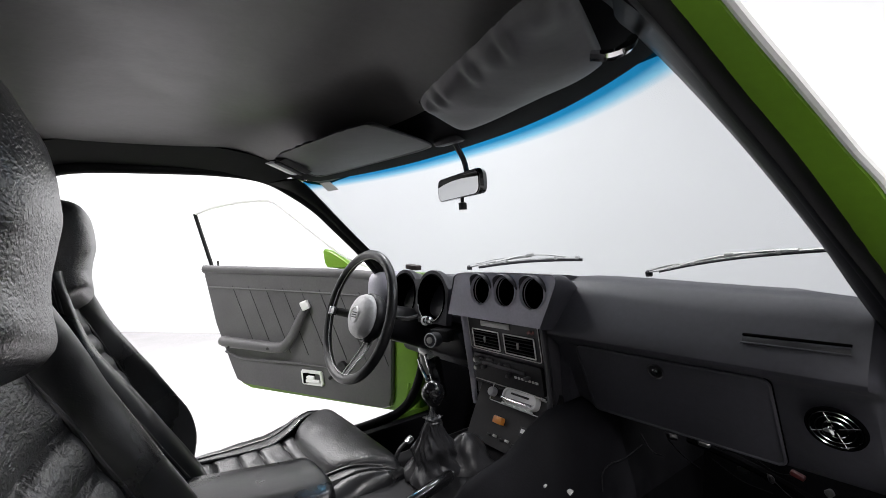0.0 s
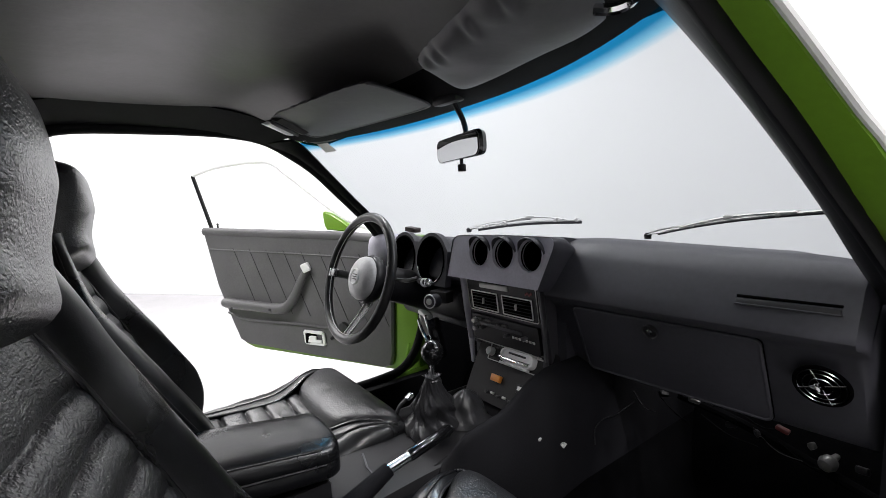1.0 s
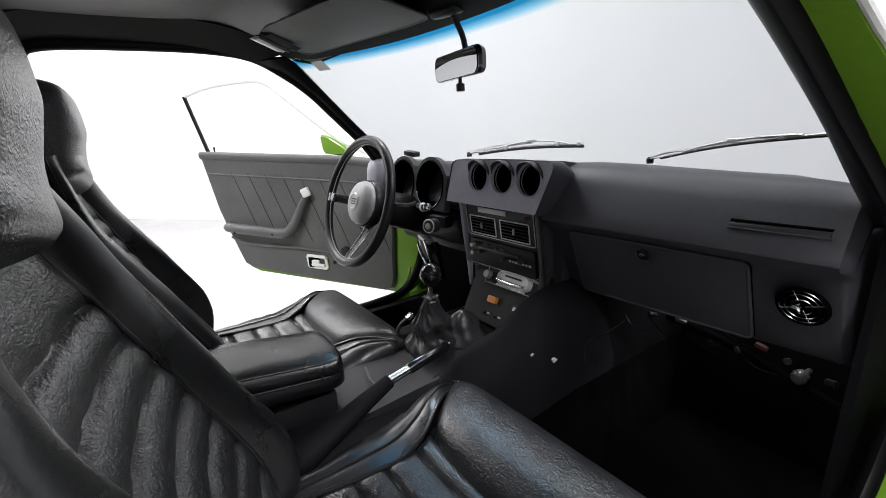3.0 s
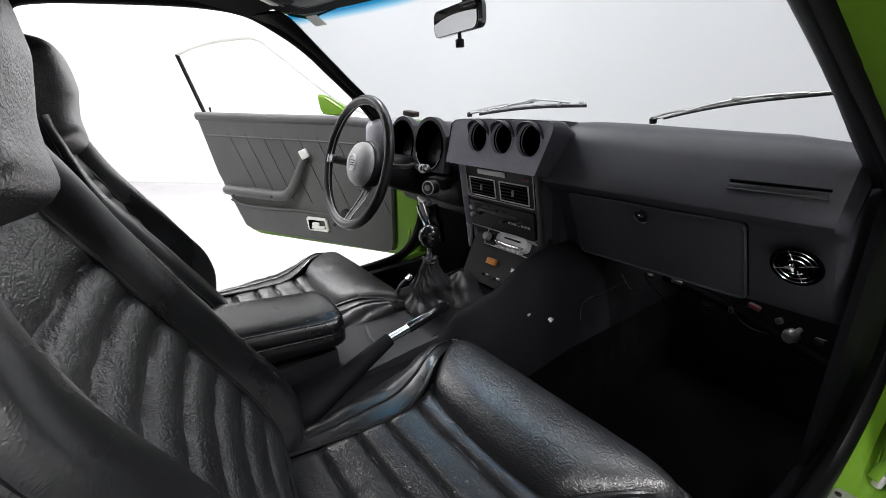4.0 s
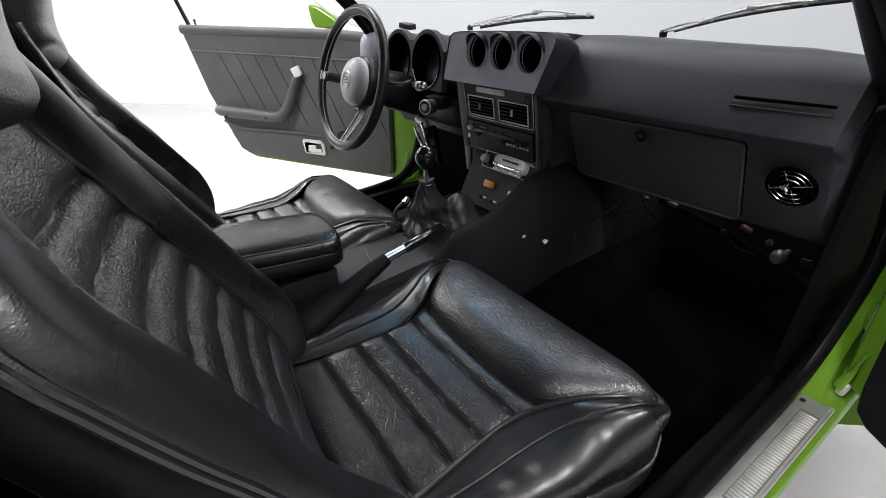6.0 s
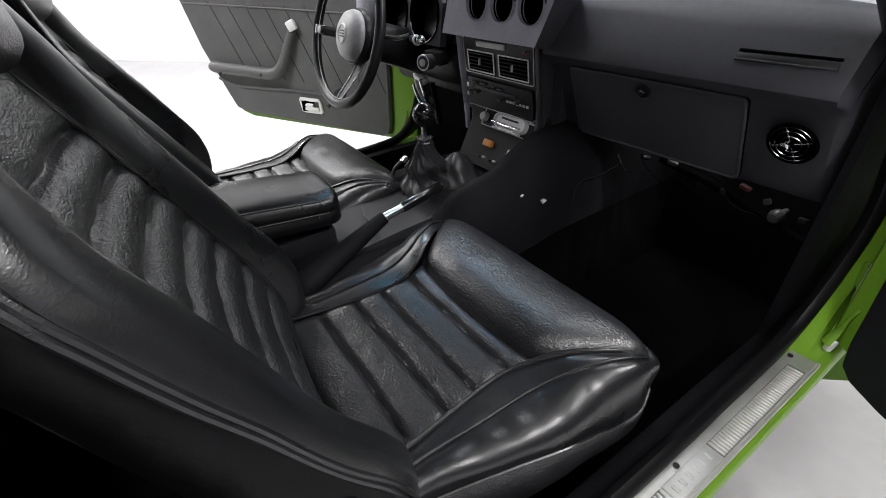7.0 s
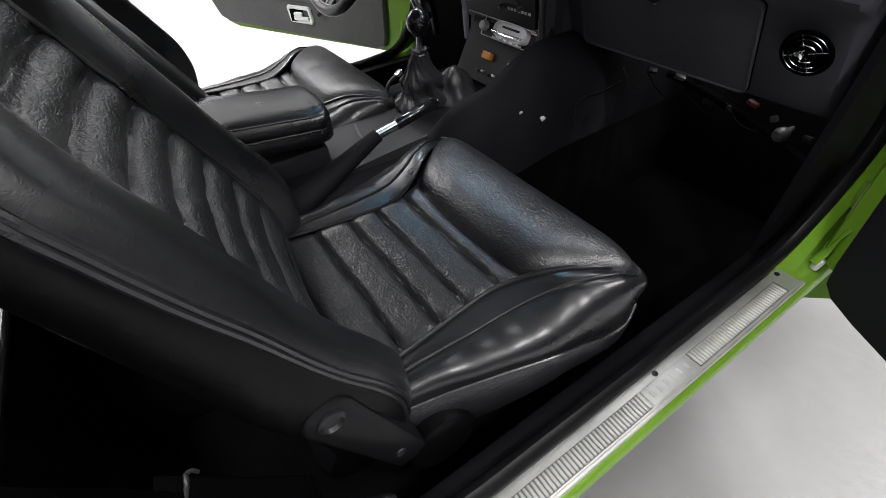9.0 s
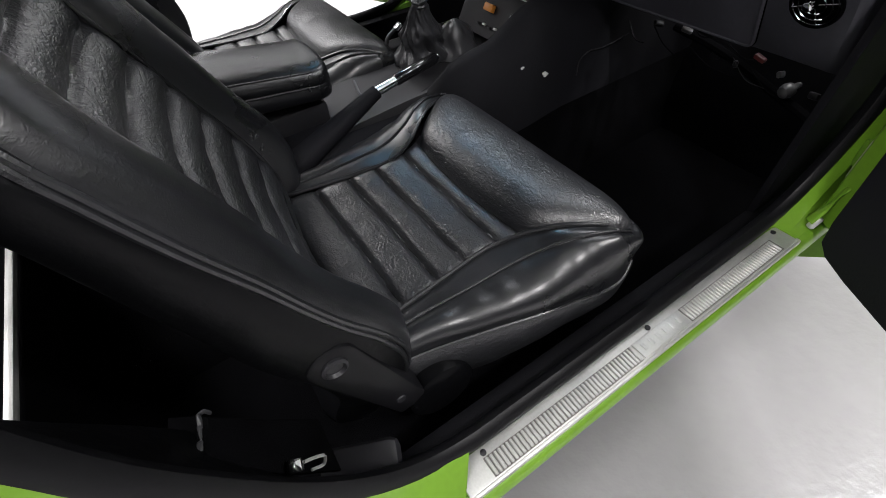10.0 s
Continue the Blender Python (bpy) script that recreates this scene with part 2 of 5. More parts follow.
def sweep(path, r, n=10, closed=False, up=(0, 0, 1), cap=True):
    """r: a radius, a pair (across, along up), or a function of 0..1 that gives either."""
    P = [Vector(p) for p in path]
    rings = []
    for k, p in enumerate(P):
        if closed:
            d = P[(k + 1) % len(P)] - P[k - 1]
        else:
            d = P[min(k + 1, len(P) - 1)] - P[max(k - 1, 0)]
        d.normalize()
        side = d.cross(Vector(up))
        if side.length < 1e-4:
            side = d.cross(Vector((1, 0, 0.2)))
        side.normalize()
        nor = side.cross(d)
        rr = r(k / (len(P) - 1)) if callable(r) else r
        ra, rb = rr if isinstance(rr, tuple) else (rr, rr)
        rings.append([p + side * ra * math.cos(2 * math.pi * i / n) + nor * rb * math.sin(2 * math.pi * i / n) for i in range(n)])
    if closed:
        rings.append(rings[0])
        bm = loft(rings, cap=False)
        bmesh.ops.remove_doubles(bm, verts=bm.verts, dist=1e-6)
        return bm
    return loft(rings, cap)


def surface(f, nu, nv, thick=0.0):
    """A sheet f(u, v), u and v from 0 to 1, with its thickness."""
    bm = bmesh.new()
    uvl = bm.loops.layers.uv.new("UVMap")
    g = [[bm.verts.new(f(i / nu, j / nv)) for j in range(nv + 1)] for i in range(nu + 1)]
    for i in range(nu):
        for j in range(nv):
            fc = bm.faces.new((g[i][j], g[i + 1][j], g[i + 1][j + 1], g[i][j + 1]))
            for lp, (a, b) in zip(fc.loops, ((i, j), (i + 1, j), (i + 1, j + 1), (i, j + 1))):
                lp[uvl].uv = (a / nu, b / nv)
    if thick:
        bmesh.ops.recalc_face_normals(bm, faces=bm.faces)
        bmesh.ops.solidify(bm, geom=bm.faces[:], thickness=thick)
    return bm


def lathe(profile, m, n=24):
    """profile: (radius, height) rows, turned round the local z of pose m."""
    bm = loft([[Vector((r * math.cos(2 * math.pi * i / n), r * math.sin(2 * math.pi * i / n), h)) for i in range(n)] for r, h in profile], cap=True)
    bmesh.ops.transform(bm, matrix=m, verts=bm.verts)
    return bm


def ring(r, tube, m, n=32, k=8):
    bm = sweep([(r * math.cos(2 * math.pi * i / n), r * math.sin(2 * math.pi * i / n), 0) for i in range(n)], tube, k, closed=True)
    bmesh.ops.transform(bm, matrix=m, verts=bm.verts)
    return bm


def plate(outline, holes, depth, m, n=28):
    """A flat plate in the local x, z plane of m, facing -y, with round holes (x, z, r), depth thick."""
    bm = bmesh.new()
    loops = [outline] + [[(hx + r * math.cos(2 * math.pi * i / n), hz + r * math.sin(2 * math.pi * i / n)) for i in range(n)] for hx, hz, r in holes]
    edges = []
    for lp in loops:
        vs = [bm.verts.new((x, 0, z)) for x, z in lp]
        edges += [bm.edges.new((vs[i], vs[(i + 1) % len(vs)])) for i in range(len(vs))]
    bmesh.ops.triangle_fill(bm, use_beauty=True, edges=edges)
    ext = bmesh.ops.extrude_face_region(bm, geom=bm.faces[:])
    bmesh.ops.translate(bm, vec=(0, depth, 0), verts=[v for v in ext["geom"] if isinstance(v, bmesh.types.BMVert)])
    bmesh.ops.transform(bm, matrix=m, verts=bm.verts)
    return bm


def rounded(x0, z0, x1, z1, r, n=5):
    out = []
    for cx, cz, a in ((x1 - r, z1 - r, 0), (x0 + r, z1 - r, 90), (x0 + r, z0 + r, 180), (x1 - r, z0 + r, 270)):
        out += [(cx + r * math.cos(radians(a + 90 * i / n)), cz + r * math.sin(radians(a + 90 * i / n))) for i in range(n + 1)]
    return out


def axis_pose(p, d, up=(0, 0, 1)):
    """A pose at p whose local z looks along d."""
    return Matrix.Translation(p) @ Vector(d).to_track_quat("Z", "Y").to_matrix().to_4x4()


def smooth_step(a, b, x):
    t = max(0.0, min(1.0, (x - a) / (b - a)))
    return t * t * (3 - 2 * t)


def pleats(d, w=0.006):
    """Height of a stitched pleat, 0 in the seam to 1 on the pillow, at the distance d from the seam."""
    return 1 - math.exp(-abs(d) / w)


def poly(rows, t):
    """Smooth walk along rows of numbers, t from 0 to 1."""
    k = t * (len(rows) - 1)
    i = min(int(k), len(rows) - 2)
    f = k - i
    P = [rows[max(0, i - 1)], rows[i], rows[i + 1], rows[min(len(rows) - 1, i + 2)]]
    return [0.5 * (2 * b + (c - a) * f + (2 * a - 5 * b + 4 * c - d) * f * f + (3 * b - a - 3 * c + d) * f ** 3) for a, b, c, d in zip(*P)]


def lumps(p, scale, amount):
    return amount * noise.noise(Vector(p) * scale)


# ---- studio ----
def studio():
    def slab(name, c, size, mat, label):
        ob = part(name, box(c, size, 0.0), mat)
        ob.matrix_basis = ROOM
        tagged(ob, label, name.split("_")[0], kind="structure")
    slab("floor", (-2.5, 0, -0.05), (19, 11, 0.1), FLOOR, "white glossy epoxy studio floor")
    slab("wall_north", (-2.5, 3.6, 1.8), (19, 0.2, 3.6), WALL, "plain white studio wall")
    # never in view; darker than the other walls to limit fill from behind
    slab("wall_south", (-2.5, -5.6, 1.8), (19, 0.2, 3.6), DIM, "unseen studio wall, greyed to cut bounce light")
    slab("wall_east", (7.1, -1.0, 1.8), (0.2, 9.0, 3.6), WALL, "plain white studio wall")
    slab("wall_west", (-12.1, -1.0, 1.8), (0.2, 9.0, 3.6), WALL, "plain white studio wall")
    slab("ceiling", (-2.5, -1.0, 3.65), (19.4, 9.4, 0.1), WALL, "plain white studio ceiling")


studio()


# ---- car body ----
def strip(rails, n=24, thick=0.0, mat=None, name="strip", parent=None, label="", flip=1):
    """A skin over several polylines (each splined), from the first rail to the last."""
    S = [spline(r, n) for r in rails]

    def f(u, v):
        k = v * (len(S) - 1)
        i = min(int(k), len(S) - 2)
        t = k - i
        j = min(int(round(u * (n - 1))), n - 1)
        return S[i][j].lerp(S[i + 1][j], t)
    return part(name, surface(f, n - 1, (len(S) - 1) * 2, thick), mat, parent, label)


# door opening of the passenger side, as the rubber seal runs: up the rear edge, along the roof, down the pillar, along the sill
SEAL = [(0.700, -0.60, 0.398), (0.700, -0.685, 0.402), (0.700, -0.765, 0.440), (0.700, -0.835, 0.527), (0.700, -0.892, 0.655), (0.696, -0.934, 0.80), (0.668, -0.965, 0.99),
        (0.624, -0.963, 1.17), (0.606, -0.950, 1.255), (0.597, -0.90, 1.284), (0.594, -0.72, 1.290), (0.590, -0.56, 1.287), (0.588, -0.45, 1.270), (0.595, -0.365, 1.228), (0.606, -0.288, 1.176), (0.627, -0.210, 1.107),
        (0.648, -0.124, 1.028), (0.668, -0.064, 0.964), (0.690, 0.0, 0.885), (0.705, 0.08, 0.76), (0.708, 0.135, 0.62), (0.704, 0.105, 0.50), (0.700, 0.03, 0.418), (0.699, -0.08, 0.398), (0.700, -0.30, 0.396)]


def mirror_x(pts):
    return [(-x, y, z) for x, y, z in pts]


def car_body():
    car = thing("car", (0, -0.4, 0.0), "lime green coupe with a black interior and both doors open", "car")
    # roof skin and headliner
    def roof(u, v):
        x = (u - 0.5) * 1.08
        y = -0.27 - 1.08 * v
        e = abs(2 * u - 1)
        z = 1.368 - 0.022 * e ** 3 - 0.085 * (1 - smooth_step(0.0, 0.28, v)) - 0.04 * smooth_step(0.6, 1.0, v)
        y += 0.09 * (1 - e ** 2) * (1 - v)
        z += 0.006 * math.sin(9 * v + 5 * u) * smooth_step(0.05, 0.2, v) * (1 - e)
        return V(x, y, z)
    part("headliner", surface(roof, 40, 40, 0.012), HEADLINER, car, "stretched black vinyl headliner")
    part("roof", surface(lambda u, v: roof(u, v) + V((u - 0.5) * 0.1, 0, 0.03 - 0.03 * abs(2 * u - 1) ** 3), 24, 24, 0.01), GREEN, car, "lime green roof skin")
    for s, side in ((1, SEAL), (-1, mirror_x(SEAL))):
        # rubber seal round the door opening
        part("weatherstrip", sweep(spline(side + [side[0]], 120)[:-1], (0.017, 0.014), 10, closed=True, up=(s, 0, 0)), RUBBER, car, "black rubber door seal")
        # inner trim of roof rail and pillars
        roof_in = [(s * 0.565, -1.05, 1.28), (s * 0.53, -0.92, 1.340), (s * 0.52, -0.70, 1.350), (s * 0.52, -0.50, 1.328), (s * 0.530, -0.36, 1.278)]
        roof_out = [(s * 0.622, -1.05, 1.235), (s * 0.602, -0.92, 1.286), (s * 0.588, -0.70, 1.296), (s * 0.584, -0.56, 1.286), (s * 0.582, -0.44, 1.258)]
        strip((roof_in, roof_out), 20, 0.008, PLASTIC, "roof_rail_trim", car, "black padded roof rail")
        pin = [(s * 0.530, -0.330, 1.268), (s * 0.545, -0.302, 1.246), (s * 0.580, -0.219, 1.161), (s * 0.605, -0.135, 1.081), (s * 0.623, -0.060, 1.011), (s * 0.641, 0.005, 0.938), (s * 0.665, 0.05, 0.87)]
        pout = [(s * 0.580, -0.44, 1.262), (s * 0.592, -0.37, 1.232), (s * 0.606, -0.288, 1.176), (s * 0.627, -0.210, 1.107), (s * 0.648, -0.124, 1.028), (s * 0.668, -0.064, 0.964), (s * 0.690, 0.0, 0.885)]
        if s < 0:
            pin = [tuple(V(*a).lerp(V(*b), 0.35)) for a, b in zip(pin, pout)]
        pmid = [tuple(V(*a).lerp(V(*b), 0.55) + V(-s * 0.006, 0, 0)) for a, b in zip(pin, pout)]
        strip((pin, pmid, pout), 24, 0.010, RUBBER, "pillar_trim", car, "black windscreen pillar trim")
        # green jamb outside the seal, and bright drip rail
        j0 = [(s * (abs(x) + 0.008), y + 0.004, z) for x, y, z in side[9:20]]
        j1 = [(s * 0.632, -0.66, 1.292), (s * 0.632, -0.54, 1.290), (s * 0.631, -0.46, 1.272), (s * 0.634, -0.40, 1.247), (s * 0.643, -0.345, 1.212), (s * 0.658, -0.289, 1.168), (s * 0.678, -0.215, 1.108),
              (s * 0.700, -0.17, 1.053), (s * 0.728, -0.06, 0.92), (s * 0.748, 0.07, 0.80), (s * 0.756, 0.19, 0.60)]
        if s < 0:
            j1 = [tuple(V(*a).lerp(V(*b), 0.4) + V(0, 0.02, 0)) for a, b in zip(j0, j1)]
        strip((j0, j1), 30, 0.006, GREEN, "pillar_jamb", car, "lime green door jamb")
        j2 = [(x + s * 0.004, y, z) for x, y, z in j1[:9]]
        part("drip_rail", sweep(spline(j2, 30), (0.005, 0.005), 8, up=(s, 0, 0)), WHITE, car, "pale metal drip rail")
        # hinge pillar and sill
        h0 = [(s * 0.712, 0.135, 0.70), (s * 0.712, 0.135, 0.60), (s * 0.708, 0.10, 0.49), (s * 0.706, 0.03, 0.405), (s * 0.706, -0.06, 0.382)]
        h1 = [(s * 0.742, 0.185, 0.70), (s * 0.738, 0.165, 0.58), (s * 0.731, 0.115, 0.455), (s * 0.734, 0.045, 0.390), (s * 0.745, -0.03, 0.370)]
        h2 = [(x + s * 0.006, y + 0.05 * k, z) for (x, y, z), k in zip(h1, (1, 1, 1, 0.6, 0.0))]
        h3 = [(x + s * 0.05 * k, y + 0.01 * k, z - 0.01 * k) for (x, y, z), k in zip(h2, (1, 1, 0.8, 0.25, 0.02))]
        strip((h0, h1), 20, 0.006, GREEN, "hinge_pillar", car, "lime green hinge pillar")
        strip((h1, h2, h3), 20, 0.004, GREEN, "hinge_recess", car, "lime green hinge recess")
        part("sill", loft([[V(s * x, y, z) for x, z in ((0.70, 0.382), (0.757, 0.376), (0.764, 0.373), (0.770, 0.366), (0.770, 0.357), (0.754, 0.28), (0.738, 0.20), (0.70, 0.18), (0.66, 0.30))] for y in (-1.3, -0.9, -0.4, 0.1, 0.5)]), GREEN, car, "lime green sill", angle=50)
        part("sill_trim", box((s * 0.676, -0.36, 0.325), (0.044, 1.0, 0.125), 0.012), SHELL, car, "black inner sill trim")
        part("front_wing", loft([[V(s * x, y, z) for x, z in ((0.755, 0.78), (0.80, 0.70), (0.80, 0.25), (0.74, 0.2), (0.735, 0.6))] for y in (0.20, 0.6, 1.4)]), GREEN, car)
        q0 = [(s * (abs(x) + 0.008), y, z) for x, y, z in side[1:9]]
        q1 = [(s * (abs(x) + 0.06), y - 0.06, z + 0.0) for x, y, z in side[1:9]]
        q1[0] = (s * 0.765, -0.735, 0.372)
        strip((q0, q1), 24, 0.006, GREEN, "rear_jamb", car, "lime green rear door jamb")
        w0 = [(s * 0.77, -0.85, 0.40), (s * 0.77, -0.95, 0.6), (s * 0.75, -1.0, 0.80), (s * 0.70, -1.03, 0.98)]
        w1 = [(s * 0.80, -1.9, 0.40), (s * 0.80, -1.9, 0.6), (s * 0.78, -1.9, 0.80), (s * 0.70, -1.9, 0.90)]
        strip((w0, w1), 12, 0.01, GREEN, "rear_quarter", car)
        # dark inner quarter trim
        t0 = [(s * 0.690, -0.70, 0.39), (s * 0.688, -0.79, 0.45), (s * 0.680, -0.885, 0.58), (s * 0.668, -0.95, 0.79), (s * 0.64, -0.98, 0.99), (s * 0.60, -0.96, 1.17)]
        t1 = [(s * 0.612, -0.95, 0.36), (s * 0.612, -0.99, 0.45), (s * 0.612, -0.914, 0.58), (s * 0.609, -1.01, 0.79), (s * 0.58, -1.05, 1.0), (s * 0.56, -1.04, 1.2)]
        t2 = [(s * 0.612, -1.9, 0.36), (s * 0.612, -1.9, 0.45), (s * 0.612, -1.9, 0.58), (s * 0.602, -1.9, 0.79), (s * 0.57, -1.9, 0.9), (s * 0.54, -1.7, 1.0)]
        strip((t0, t1, t2), 24, 0.006, SIDE, "quarter_trim", car, "black plastic quarter trim")
    # floor, firewall, tunnel
    part("floor_pan", box((0, -0.55, 0.25), (1.40, 2.4, 0.06), 0.01), CARPET, car, "black carpeted floor")
    part("firewall", surface(lambda u, v: V((u - 0.5) * 1.40, 0.30 + 0.22 * smooth_step(0.0, 0.5, v), 0.27 + 0.58 * v), 8, 12, 0.02), CARPET, car, "black carpeted firewall")
    for s in (1, -1):
        part("kick_panel", surface(lambda u, v: V(s * (0.665 + 0.02 * v), (0.02 if s > 0 else 0.125) + 0.5 * u, 0.28 + 0.60 * v), 8, 8, 0.012), SHELL, car, "black kick panel")
    for s in (1, -1):
        strip(([(s * 0.690, 0.13, 0.88), (s * 0.695, 0.16, 0.80), (s * 0.697, 0.19, 0.66)], [(s * 0.698, 0.19, 0.90), (s * 0.704, 0.23, 0.80), (s * 0.704, 0.27, 0.64)]), 10, 0.006, GREEN, "cowl_side", car, "lime green cowl side panel")
    part("rear_bulkhead", box((0, -1.93, 0.60), (1.24, 0.06, 0.7), 0.02), CARPET, car)
    hatch = part("hatch_glass", surface(lambda u, v: V((u - 0.5) * (1.06 + 0.1 * v), -1.36 - 0.58 * v, 1.325 - 0.37 * v - 0.04 * v * v), 12, 10), CLEAR, car, "clear rear hatch glass")
    hatch.visible_shadow = False
    part("rear_deck", box((0, -1.50, 0.40), (1.22, 0.80, 0.24), 0.03), CARPET, car, "black carpeted rear deck")

    # tunnel: high towards the dash
    def tun(y):
        h = 0.492 + 0.085 * smooth_step(-0.36, -0.22, y) + 0.085 * smooth_step(-0.22, -0.05, y)
        w = 0.075 + 0.06 * smooth_step(-0.40, -0.05, y)
        return [V(-0.33, y, 0.26), V(-0.25, y, 0.36), V(-0.21, y, 0.465), V(-0.20, y, 0.485), V(w - 0.045, y, 0.485), V(w - 0.025, y, h - 0.008), V(w - 0.01, y, h), V(w + 0.01, y, h - 0.008), V(w + 0.05, y, h - 0.06), V(w + 0.09, y, 0.26 + (h - 0.26) * 0.45), V(0.255 + 0.2 * (w - 0.075), y, 0.34), V(0.30, y, 0.26)]
    front = [tun(-0.78 + 0.04 * k) for k in range(23)]
    ahead = [tun(0.10 + 0.05 * k) for k in range(8)]
    part("transmission_tunnel", loft([r[:10] for r in front], cap=False, closed=False), TUNNEL, car, "black vinyl transmission tunnel", angle=60)
    part("tunnel_carpet", loft([r[9:] for r in front], cap=False, closed=False), CARPET, car, "black carpet on the tunnel side", angle=60)
    part("front_tunnel", loft([r[:10] for r in ahead], cap=False, closed=False), SHELL, car, angle=60)
    part("front_tunnel_carpet", loft([r[9:] for r in ahead], cap=False, closed=False), CARPET, car, angle=60)
    part("rear_tunnel", loft([tun(-1.3 + 0.13 * k) for k in range(5)], cap=False, closed=False), CARPET, car, angle=60)

    for px, py, pz, w in ((0.178, -0.144, 0.543, 0.011), (0.198, -0.093, 0.522, 0.022)):
        part("tear", box((px, py, pz), (w * 0.5, w, 0.005), 0.002, (0, 50, 20)), WHITE, car, "pale tear in the tunnel cover")

    # sill tread plate with ribs
    tread = part("sill_plate", box((0.734, -0.350, 0.387), (0.044, 0.725, 0.006), 0.002), STEEL, car, "ribbed bright metal sill tread plate")
    for y0, y1 in ((-0.672, -0.393), (-0.280, -0.028)):
        part("rib_pocket", box((0.740, (y0 + y1) / 2, 0.3902), (0.027, y1 - y0, 0.002), 0.0), POCKET, tread)
    part("name_plate", box((0.740, -0.337, 0.3915), (0.027, 0.105, 0.003), 0.001), STEEL, tread, "stamped bright metal name plate")
    for k in range(6):
        part("embossed_mark", box((0.740, -0.377 + 0.016 * k, 0.3935), (0.011, 0.006, 0.002), 0.0008), STEEL, tread)
    rib = bpy.data.meshes.new("rib")
    b = box((0, 0, 0), (0.0250, 0.0047, 0.004), 0.0012, segs=1)
    b.to_mesh(rib)
    b.free()
    finish(rib, STEEL)
    for k in range(42):
        place("rib", rib, tread, m=pose(0.740, -0.668 + 0.00664 * k, 0.3920))
    for k in range(37):
        place("rib", rib, tread, m=pose(0.740, -0.276 + 0.00668 * k, 0.3920))
    part("lip", box((0.755, -0.345, 0.380), (0.010, 0.735, 0.012), 0.003), STEEL, tread)
    for y in (-0.667, -0.345, -0.005):
        part("screw", lathe([(0.0045, 0), (0.0045, 0.002), (0.002, 0.003)], pose(0.7205, y, 0.390), 10), PLASTIC, tread, "dark screw")
    return car


CAR = car_body()


# ---- windshield and wipers ----
def ws(u, v):
    """Lower edge at v = 0, upper at v = 1; u across, from the left."""
    e = 2 * u - 1
    v *= 1 + (0.145 if u < 0.62 else 0.2) * (u - 0.62) ** 2  # the upper edge is bowed
    lo = V(e * 0.71, 0.45 - 0.40 * abs(e) ** 2.4, 0.865 - 0.02 * abs(e))
    hi = V(e * 0.57, -0.185 - 0.13 * abs(e) ** 2.4, 1.272 - 0.016 * abs(e) ** 2)
    p = lo.lerp(hi, v)
    p += V(0, 0.03, 0.03) * math.sin(math.pi * v) * (1 - 0.5 * e * e)
    return p


pane = part("windshield", surface(lambda u, v: ws(-0.02 + 1.04 * u, 0.99 * v), 44, 24), WINDSHIELD)
tagged(pane, "clear windshield with a blue sun band", "windshield", kind="structure")
header = part("windshield_header", surface(lambda u, v: ws(0.02 + 0.96 * u, 0.976) + V(0, 0.002 - 0.15 * v, -0.004 + 0.05 * v - 0.012 * math.sin(math.pi * v)), 40, 8, 0.008), SHELL)
tagged(header, "black padded header rail over the windshield", "trim", kind="structure")


def wiper(pivot, tip, elbow, bright, dull, says, low=1.0):
    """low: how far the bridges stand off the blade, 1 for the full height."""
    w = thing("wiper", pivot, says, "wiper", "wipers")
    a, b = V(*pivot).lerp(V(*tip), 0.10), V(*tip)

    def along(t, up):
        return a.lerp(b, t) + V(0, 0, low * up + 0.008 * math.sin(math.pi * t))
    part("arm", sweep(spline([pivot, V(*elbow) + V(0, 0, 0.004 * low), along(0.55, 0.012)], 14), lambda t: (0.007 - 0.003 * t, 0.004 * low), 8), bright, w)
    part("arm_spring", sweep(spline([V(*pivot) + V(0, 0, 0.004), V(*pivot).lerp(V(*elbow), 0.5) + V(0, 0, 0.010), V(*elbow) + V(0, 0, 0.010)], 10), 0.003, 6), bright, w)
    part("rubber", sweep([along(k / 12, -0.006) for k in range(13)], (0.0025, 0.005 * (0.4 + 0.6 * low)), 6), dull, w, "worn black wiper rubber")
    part("spine", sweep([along(k / 12, 0.001) for k in range(13)], (0.003, 0.0022), 6), bright, w)
    part("main_bridge", sweep(spline([along(0.2, 0.005), along(0.36, 0.012), along(0.55, 0.016), along(0.72, 0.012), along(0.86, 0.005)], 18), (0.004, 0.003), 6), bright, w)
    for t in (0.1, 0.3, 0.78, 0.96):
        part("claw", box(tuple(along(t, 0.002)), (0.012, 0.010, 0.005 + 0.007 * low), 0.002), bright, w)
    part("blade_clip", box(tuple(along(0.55, 0.017)), (0.030, 0.014, 0.004 + 0.006 * low), 0.0015, (0, 0, 20)), bright, w)
    part("pivot_cap", lathe([(0.009, -0.012), (0.010, 0.0), (0.006, 0.005)], pose(*pivot), 14), dull, w)


wiper((-0.529, 0.262, 0.945), (-0.087, 0.362, 0.967), (-0.38, 0.33, 0.965), BRIGHT, PLASTIC_GREY, "bright metal windscreen wiper resting on the glass")
wiper((0.112, 0.392, 0.923), (0.605, 0.062, 0.998), (0.25, 0.31, 0.944), STEEL, PLASTIC, "dull metal windscreen wiper resting on the glass", 0.4)
tag = part("windscreen_sticker", surface(lambda u, v: ws(0.026 + 0.030 * u, 0.880 + 0.060 * v) + V(0, -0.004, -0.002), 4, 4, 0.001), STEEL)
tagged(tag, "small grey sticker on the windshield", "sticker")
tag = part("small_box", box((-0.50, -0.005, 0.966), (0.050, 0.030, 0.016), 0.003, (0, 8, 12)), BROWN)
tagged(tag, "small dark brown-grey box lying on the instrument hood", "box")


